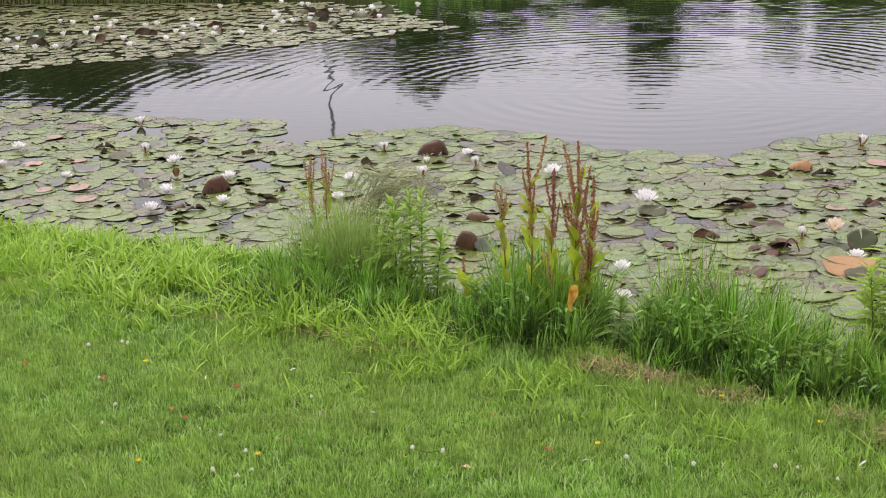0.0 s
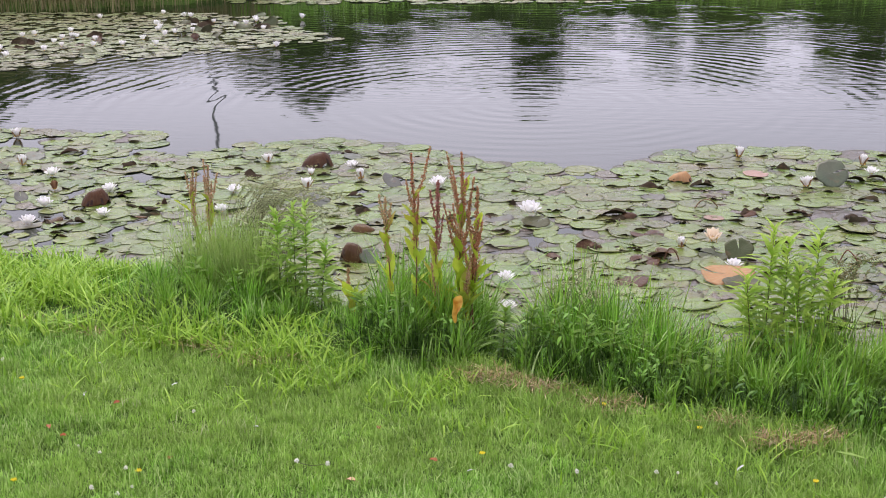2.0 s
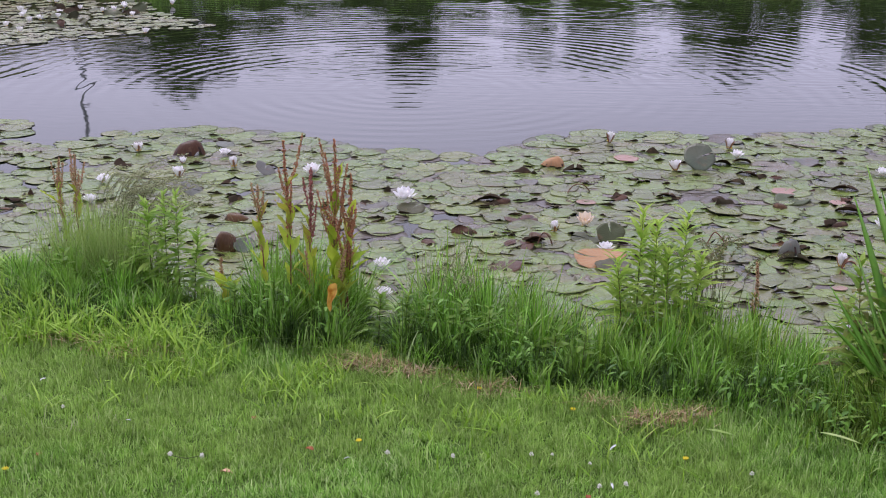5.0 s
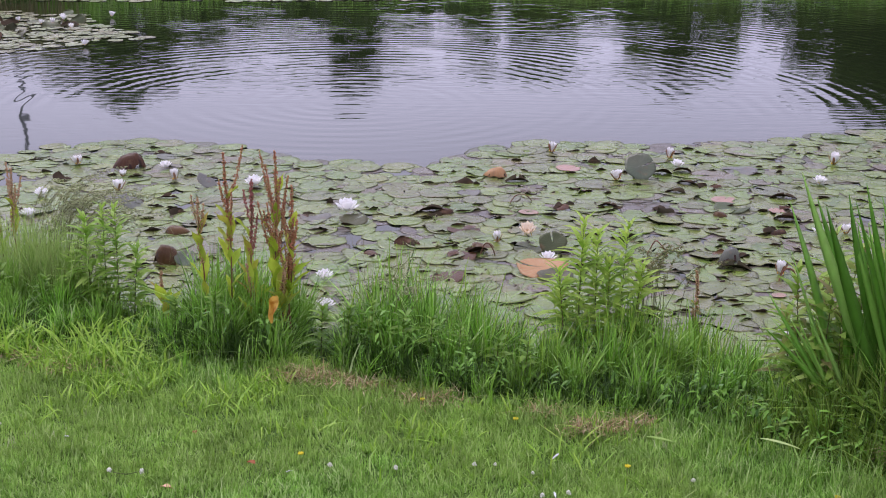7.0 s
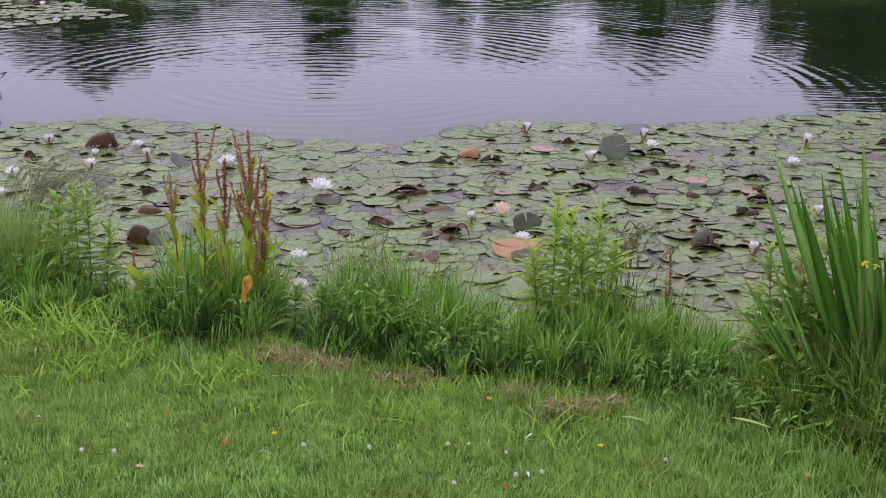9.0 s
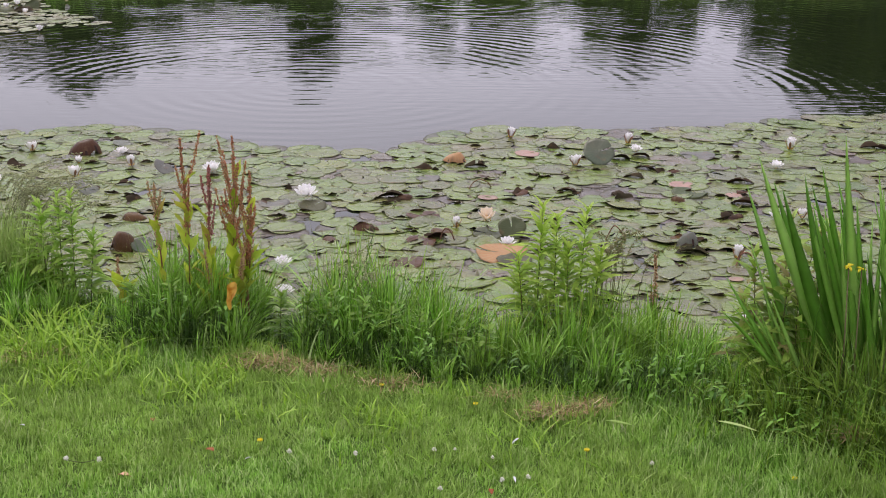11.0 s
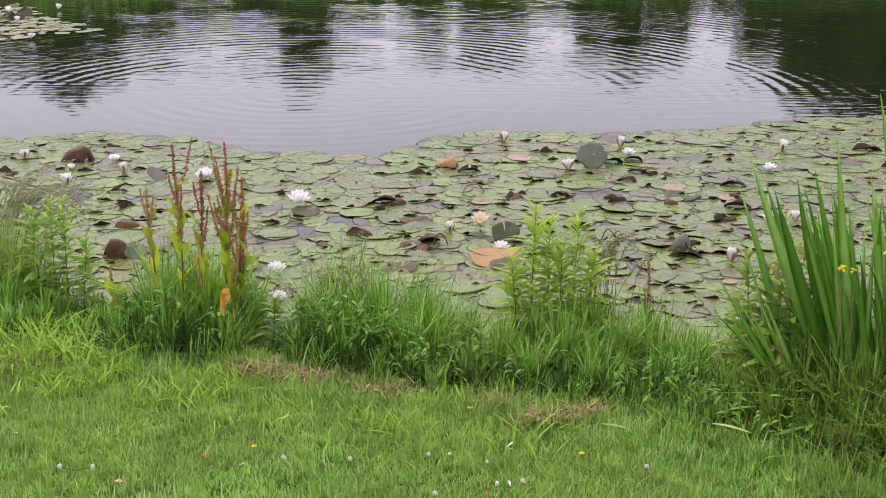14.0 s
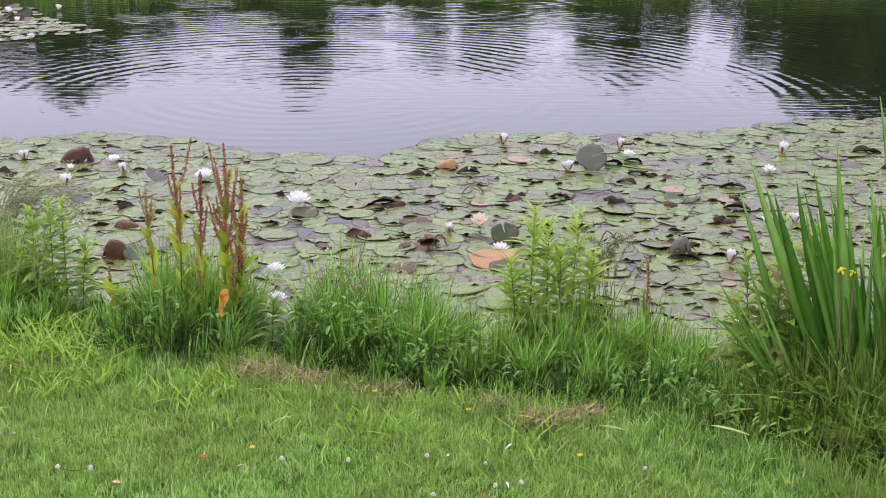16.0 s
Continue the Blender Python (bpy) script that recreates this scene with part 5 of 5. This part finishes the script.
iris(1.79, 5.86, 34, 16, 1.20, "small clump of leaning green iris leaves", [(0.0, 0.0, -22, 1.0), (-0.02, 0.04, -16, 1.0), (0.03, -0.03, -30, 0.8)])


# ---- litter on the lawn ----
def clover(x, y, s, rng):
    v, f = seed_mesh(rng, np.array([(0, 0, 0.0), (0, 0, 0.006), (0, 0, 0.010)]), 90, 0.011, 0.0030)
    st = tube([(0, 0, -0.045), (0, 0, 0.0)], (0.0012, 0.0012), 4)
    root = empty("clover_flower", pose(x, y - 0.09, float(zg(x, y)) + 0.045), "small white clover flower in the lawn", "flower", "lawn flowers")
    mk("flower_head", v * s, f, M_CLOVER, root)
    mk("stem", *st, M_STEM, root)
    return root


def buttercup(x, y, rng):
    root = empty("buttercup", pose(x, y - 0.09, float(zg(x, y)) + 0.06), "small yellow buttercup in the lawn", "flower", "lawn flowers")
    v, f = petal_mesh(0.014, 0.013, 0.4)
    first = mk("petal", v, f, M_YELLOW, root)
    for k in range(1, 5):
        again(first, "petal", root, pose(0, 0, 0, 0, 0, 72 * k))
    mk("stem", *tube([(0, 0, -0.06), (0, 0, 0.0)], (0.0012, 0.001), 4), M_STEM, root)


def fallen(x, y, size, rng, material, name, label, cat):
    v, f = leaf_mesh(size, size * (0.6 if name == "fallen_leaf" else 0.22), 0.2, 0.5, 0.08)
    v2 = v - (0, 0, 0.0015)
    v, f = join([(v, f), (v2, f[:, ::-1])])
    o = mk(name, v, f, material)
    o.matrix_basis = pose(x, y - 0.09, float(zg(x, y)) + 0.042, rng.uniform(-15, 15), rng.uniform(-15, 15), rng.uniform(0, 360))
    tagged(o, label, cat, "litter on the lawn")


lr = np.random.default_rng(77)
cl = None
CLOVERS = [(-0.67, 5.26), (-0.38, 5.25), (0.36, 5.06), (-0.01, 4.94), (-3.56, 6.12), (-3.52, 6.11), (-3.71, 6.02), (-2.28, 4.85), (-2.33, 4.62), (-2.2, 4.58), (-0.04, 5.33), (0.25, 5.03)]
for i, (x, y) in enumerate(CLOVERS + [(-3.1, 5.2), (0.9, 5.2)] + [(lr.uniform(-4.5, 1.5), lr.uniform(4.5, 5.9)) for _ in range(16)]):
    m = spin(x, y - 0.09, float(zg(x, y)) + 0.045, 0, 0, lr.uniform(0, 360), lr.uniform(0.45, 0.8) if i >= 14 else 0.95)
    if cl is None:
        cl = clover(x, y, 1.0, lr)
    else:
        copy_thing(cl, m)
for x, y in [(-0.81, 5.35), (0.63, 5.31), (1.68, 5.93), (1.48, 5.07), (1.77, 5.29), (1.74, 5.31), (-0.31, 6.05), (-2.65, 4.58), (-2.20, 4.80), (-4.79, 7.36), (-3.27, 5.84), (0.15, 5.82)]:
    buttercup(x, y, lr)
for x, y in [(-1.00, 5.27), (-1.35, 5.61), (-2.15, 5.01), (-3.38, 5.61), (-2.67, 5.61), (-2.72, 5.14), (-3.22, 4.42), (-2.83, 5.25), (-3.88, 5.65), (0.2, 4.95)]:
    fallen(x, y, 0.04, lr, M_FALLEN, "fallen_leaf", "small curled rusty fallen leaf on grass", "leaf")
fallen(-1.34, 4.96, 0.055, lr, M_PALELEAF, "fallen_leaf", "pale pinkish fallen leaf on grass", "leaf")
for x, y in [(-3.91, 6.60), (-2.50, 5.94), (-2.88, 5.75), (0.34, 5.49), (-0.85, 5.18), (0.30, 5.08), (-3.0, 6.2), (-1.9, 5.5)]:
    fallen(x, y, 0.05, lr, M_FEATHER, "feather", "small white downy feather on the grass", "feather")
# broken clover stalk with two dry heads
root = empty("clover_stalk", pose(-1.515, 4.97, float(zg(-1.515, 4.97)) + 0.05, 0, 0, 4), "broken clover stalk with two dry white heads", "flower", "litter on the lawn")
mk("stem", *tube([(-0.07, 0.015, 0.0), (-0.03, -0.012, 0.003), (0.01, -0.02, 0.002), (0.07, 0.0, 0.006)], (0.0018, 0.002, 0.002, 0.0016), 5), M_STEM, root)
for hx, hy in ((-0.07, 0.015), (0.07, 0.0)):
    v, f = seed_mesh(lr, np.array([(hx, hy, 0.0), (hx, hy, 0.008), (hx, hy, 0.012)]), 90, 0.012, 0.003)
    mk("flower_head", v, f, M_CLOVER, root)


def pale_tuft(x, y, wide, n, seed):
    rng = np.random.default_rng(seed)
    px, py = x + rng.normal(0, wide, n), y + rng.normal(0, 0.03, n)
    v, f = blades(rng, px, py, zg(px, py), rng.uniform(0.04, 0.085, n), rng.uniform(0.004, 0.007, n), rng.normal(0.1, 0.3, n), rng.normal(0.3, 0.3, n), 3)
    tagged(mk("pale_grass", v, f, M_PLUME), "pale bleached grass blades in the lawn", "grass", kind="stuff")


for i, (x, y, wide, n) in enumerate([(-2.02, 5.42, 0.10, 42), (-2.15, 5.30, 0.05, 16), (-2.6, 5.55, 0.06, 12), (0.85, 5.5, 0.06, 12), (-0.6, 5.9, 0.05, 12)]):
    pale_tuft(x, y, wide, n, 800 + i)
# loose pale blades lying on the lawn
for x, y, a, ln in [(1.24, 5.42, -38, 0.20), (1.50, 5.32, 20, 0.30), (1.78, 5.30, -60, 0.24), (1.36, 5.60, 10, 0.13), (0.75, 5.55, -30, 0.16), (-2.75, 6.75, 20, 0.16), (-3.05, 6.95, -15, 0.18)]:
    v, f = leaf_mesh(ln, 0.022, 0.1, 0.3, 0.0)
    v2, f2 = join([(v, f), (v - (0, 0, 0.0015), f[:, ::-1])])
    o = mk("loose_blade", v2, f2, M_FINE)
    o.matrix_basis = pose(x, y, float(zg(x, y)) + (0.13 if x > 1 else 0.06), 0, -8, a)
    tagged(o, "loose pale green grass blade lying on the lawn", "leaf")


# ---- far bank ----
def build_reeds():
    rng = np.random.default_rng(91)
    n = 9000
    x = rng.uniform(-24, -8.6, n)
    y = far_edge(x) + rng.uniform(-0.25, 1.6, n)
    v, f = blades(rng, x, y, np.maximum(ground_z(x, y), -0.05), rng.uniform(0.6, 1.5, n), rng.uniform(0.01, 0.02, n), rng.normal(0, 0.1, n), rng.normal(0.1, 0.15, n), 3)
    tagged(mk("reeds", v, f, M_REED), "brown and green reeds along the far bank", "reeds", kind="stuff")
    n = 9000
    x = rng.uniform(-9, 24, n)
    y = far_edge(x) + rng.uniform(-0.2, 2.0, n)
    v, f = blades(rng, x, y, np.maximum(ground_z(x, y), -0.05), rng.uniform(0.3, 0.9, n), rng.uniform(0.012, 0.025, n), rng.normal(0, 0.2, n), rng.normal(0.2, 0.2, n), 3)
    tagged(mk("far_bank_grass", v, f, M_BANK), "rough green grass on the far bank", "grass", kind="stuff")


def tree(x, y, h, width, seed, material, label, base=0.12, name="tree", dense=420):
    """Tapered trunk with limbs and a crown of leaf clumps with gaps."""
    rng = np.random.default_rng(seed)
    z0 = float(ground_z(x, y)) - 0.05
    root = empty(name, pose(x, y, z0), label, name, "trees on the far bank")
    s = np.linspace(0, 1, 7)
    trunk = np.stack([0.15 * np.sin(3 * s + seed), 0.1 * np.cos(2 * s + seed) - 0.1, h * 0.8 * s], -1)
    pieces = [tube(trunk, 0.035 * h * (1.05 - 0.9 * s) * 0.6, 7)]
    clumps = []
    for k in range(26):
        q = rng.uniform(base, 0.97)
        a = rng.uniform(0, 6.28)
        reach = width * 0.5 * (1 - (q - 0.45) ** 2 * 2.2) * rng.uniform(0.35, 0.95)
        size = width * rng.uniform(0.13, 0.24)
        c = np.array([reach * math.cos(a), reach * math.sin(a), min(q * h, h - size * rng.uniform(0.75, 1.6))])
        p = np.array([0, 0, max(0.1, q - 0.2) * h * 0.8])
        pieces.append(tube([p, (p + c) / 2 + (0, 0, 0.1), c], (0.012 * h, 0.007 * h, 0.003 * h), 5))
        clumps.append((c, size))
    mk("trunk", *join(pieces), M_BARK, root)
    pts = []
    for c, r in clumps:
        n = dense
        d = rng.normal(0, 1, (n, 3))
        d /= np.linalg.norm(d, axis=1)[:, None]
        pts.append(c + d * (r * rng.uniform(0.2, 1.1, n) ** 0.5)[:, None] * (1, 1, 0.75))
    c = np.concatenate(pts)
    n = len(c)
    sz = rng.uniform(0.14, 0.30, n) * (0.6 + 0.07 * h)
    u = rng.normal(0, 1, (n, 3))
    u /= np.linalg.norm(u, axis=1)[:, None]
    w = np.cross(u, rng.normal(0, 1, (n, 3)))
    w /= np.linalg.norm(w, axis=1)[:, None]
    v = np.stack([c - u * sz[:, None], c + w * sz[:, None] * 0.45, c + u * sz[:, None], c - w * sz[:, None] * 0.45], 1).reshape(-1, 3)
    i = np.arange(n)[:, None] * 4
    mk("crown", v, np.concatenate([i + (0, 1, 2), i + (0, 2, 3)]), material, root, False)
    return root


def at_az(az, dist):
    return dist * math.sin(radians(az)), dist * math.cos(radians(az))


def spikelets(rng, path, n):
    """Slim drooping spikelets in a loose one-sided head."""
    path = np.asarray(path)
    t = rng.uniform(0, 1, n)
    k = np.clip((t * (len(path) - 1)).astype(int), 0, len(path) - 2)
    u = t * (len(path) - 1) - k
    c = path[k] * (1 - u)[:, None] + path[k + 1] * u[:, None] + rng.normal(0, 0.006, (n, 3)) * (1, 1, 0.6)
    d = (path[k + 1] - path[k]) / np.linalg.norm(path[k + 1] - path[k], axis=1)[:, None] + rng.normal(0, 0.35, (n, 3)) + (0, 0, -0.5)
    d /= np.linalg.norm(d, axis=1)[:, None]
    w = np.cross(d, rng.normal(0, 1, (n, 3)))
    w /= np.linalg.norm(w, axis=1)[:, None]
    ln, wd = rng.uniform(0.016, 0.030, n)[:, None], rng.uniform(0.0024, 0.0040, n)[:, None]
    w2 = np.cross(d, w)
    v = np.stack([c, c + d * ln * 0.4 + w * wd, c + d * ln * 0.4 + w2 * wd, c + d * ln * 0.4 - w * wd, c + d * ln * 0.4 - w2 * wd, c + d * ln], 1).reshape(-1, 3)
    tri = np.array([(0, 2, 1), (0, 3, 2), (0, 4, 3), (0, 1, 4), (5, 1, 2), (5, 2, 3), (5, 3, 4), (5, 4, 1)])
    return v, (np.arange(n)[:, None, None] * 6 + tri[None]).reshape(-1, 3)


def plume(x, y, seed, count, tall, way, label, head=M_PLUME):
    """A tuft of arching grass with feathery seed heads."""
    rng = np.random.default_rng(seed)
    root = empty("plume_grass", pose(x, y, float(zg(x, y))), label, "grass", "plume grass on the bank")
    for k in range(count):
        s = np.linspace(0, 1, 10)
        h, out = tall * rng.uniform(0.72, 1.0), rng.uniform(0.12, 0.5) * tall
        a = radians(way + rng.normal(0, 28))
        bx, by = rng.normal(0, 0.07), rng.normal(0, 0.05)
        path = np.stack([bx + math.cos(a) * out * s ** 2.6, by + math.sin(a) * out * s ** 2.6, h * (s - 0.24 * s ** 5)], -1)
        mk("stalk", *tube(path, 0.0022 * (1.1 - 0.6 * s), 4), M_STEM, root)
        mk("seed_head", *spikelets(rng, path[6:], 46), head, root)


plume(-2.82, 7.86, 101, 42, 1.24, -5, "arching grass tuft with feathery pale seed heads")
plume(-2.64, 7.82, 102, 32, 1.18, 5, "arching grass tuft with feathery pale seed heads")
plume(-0.50, 6.85, 103, 8, 0.62, 60, "thin upright grass with pale seed heads")
plume(-0.66, 6.90, 104, 6, 0.66, 60, "thin upright grass with pale seed heads")
plume(0.92, 6.88, 105, 22, 0.88, 80, "tangled brown withered seed heads on grass stalks", M_REED)

build_reeds()
DARKTREE, WILLOW = "dense dark green tree on the far bank", "light green willow on the far bank"
BUSH = "rounded green bush on the far bank"
# azimuth, distance, rise of the top over the water in degrees as the water mirrors it, width
TREES = [(-33.5, 30, 10.0, 3.0, 0), (-31.0, 30, 10.6, 3.2, 0), (-28.5, 30, 10.2, 3.0, 0), (-26.2, 31, 9.3, 2.6, 0), (-36.5, 30, 10.5, 3.4, 0), (-23.8, 40, 8.9, 3.0, 0),
         (-18.4, 55, 9.6, 3.4, 0), (-16.4, 55, 11.0, 4.4, 0), (-14.6, 55, 10.2, 3.4, 0), (-12.6, 52, 9.0, 3.8, 1), (-10.2, 52, 8.2, 3.4, 1), (-8.6, 54, 8.5, 2.6, 1), (-6.1, 55, 10.3, 2.9, 0),
         (-3.8, 58, 8.3, 4.0, 1), (-0.4, 58, 8.7, 3.0, 1), (1.5, 58, 9.2, 3.0, 1), (3.0, 58, 8.7, 2.6, 1), (6.8, 56, 9.1, 2.6, 1), (8.3, 56, 9.8, 3.0, 0), (9.8, 56, 8.8, 2.4, 1),
         (12.8, 50, 7.9, 2.8, 0), (14.2, 50, 9.3, 3.6, 0), (15.8, 50, 10.7, 4.2, 0), (17.4, 50, 11.8, 4.6, 0), (16.7, 54, 11.0, 4.6, 0), (18.6, 53, 11.4, 4.4, 0), (19.6, 50, 11.4, 3.6, 0), (22.5, 50, 11.0, 4.0, 0), (26.0, 50, 11.2, 4.5, 0)]
for i, (az, dist, e, width, kind_no) in enumerate(TREES):
    x, y = at_az(az, dist)
    top = dist * math.tan(radians(e)) - 2.9 - float(ground_z(x, y))
    tree(x, y, top, width, 400 + i, M_CROWNLIGHT if kind_no else M_CROWN, WILLOW if kind_no else DARKTREE, dense=190 if -5 < az < 11 else 420)
for i in range(34):
    az = -24 + 1.5 * i + 0.5 * math.sin(7 * i)
    x, y = at_az(az, 47 + 2 * math.sin(3 * i))
    tree(x, y, 2.2 + 0.35 * math.sin(5.1 * i), 4.6, 500 + i, M_CROWNLIGHT if i % 3 == 0 else M_CROWN, BUSH, 0.1, "bush")

x, y = at_az(-20.1, 60)
mast = empty("mast", pose(x, y, float(ground_z(x, y)) - 0.1), "tall slim grey steel mast on the far bank", "mast")
mk("pole", *tube([(0, 0, 0), (0, 0, 5.0), (0, 0, 10.0)], (0.14, 0.11, 0.07), 8), M_STEEL, mast)
mk("lamp_arm", *tube([(-0.5, 0, 9.6), (0, 0, 9.9), (0.5, 0, 9.6)], (0.05, 0.05, 0.05), 6), M_STEEL, mast)
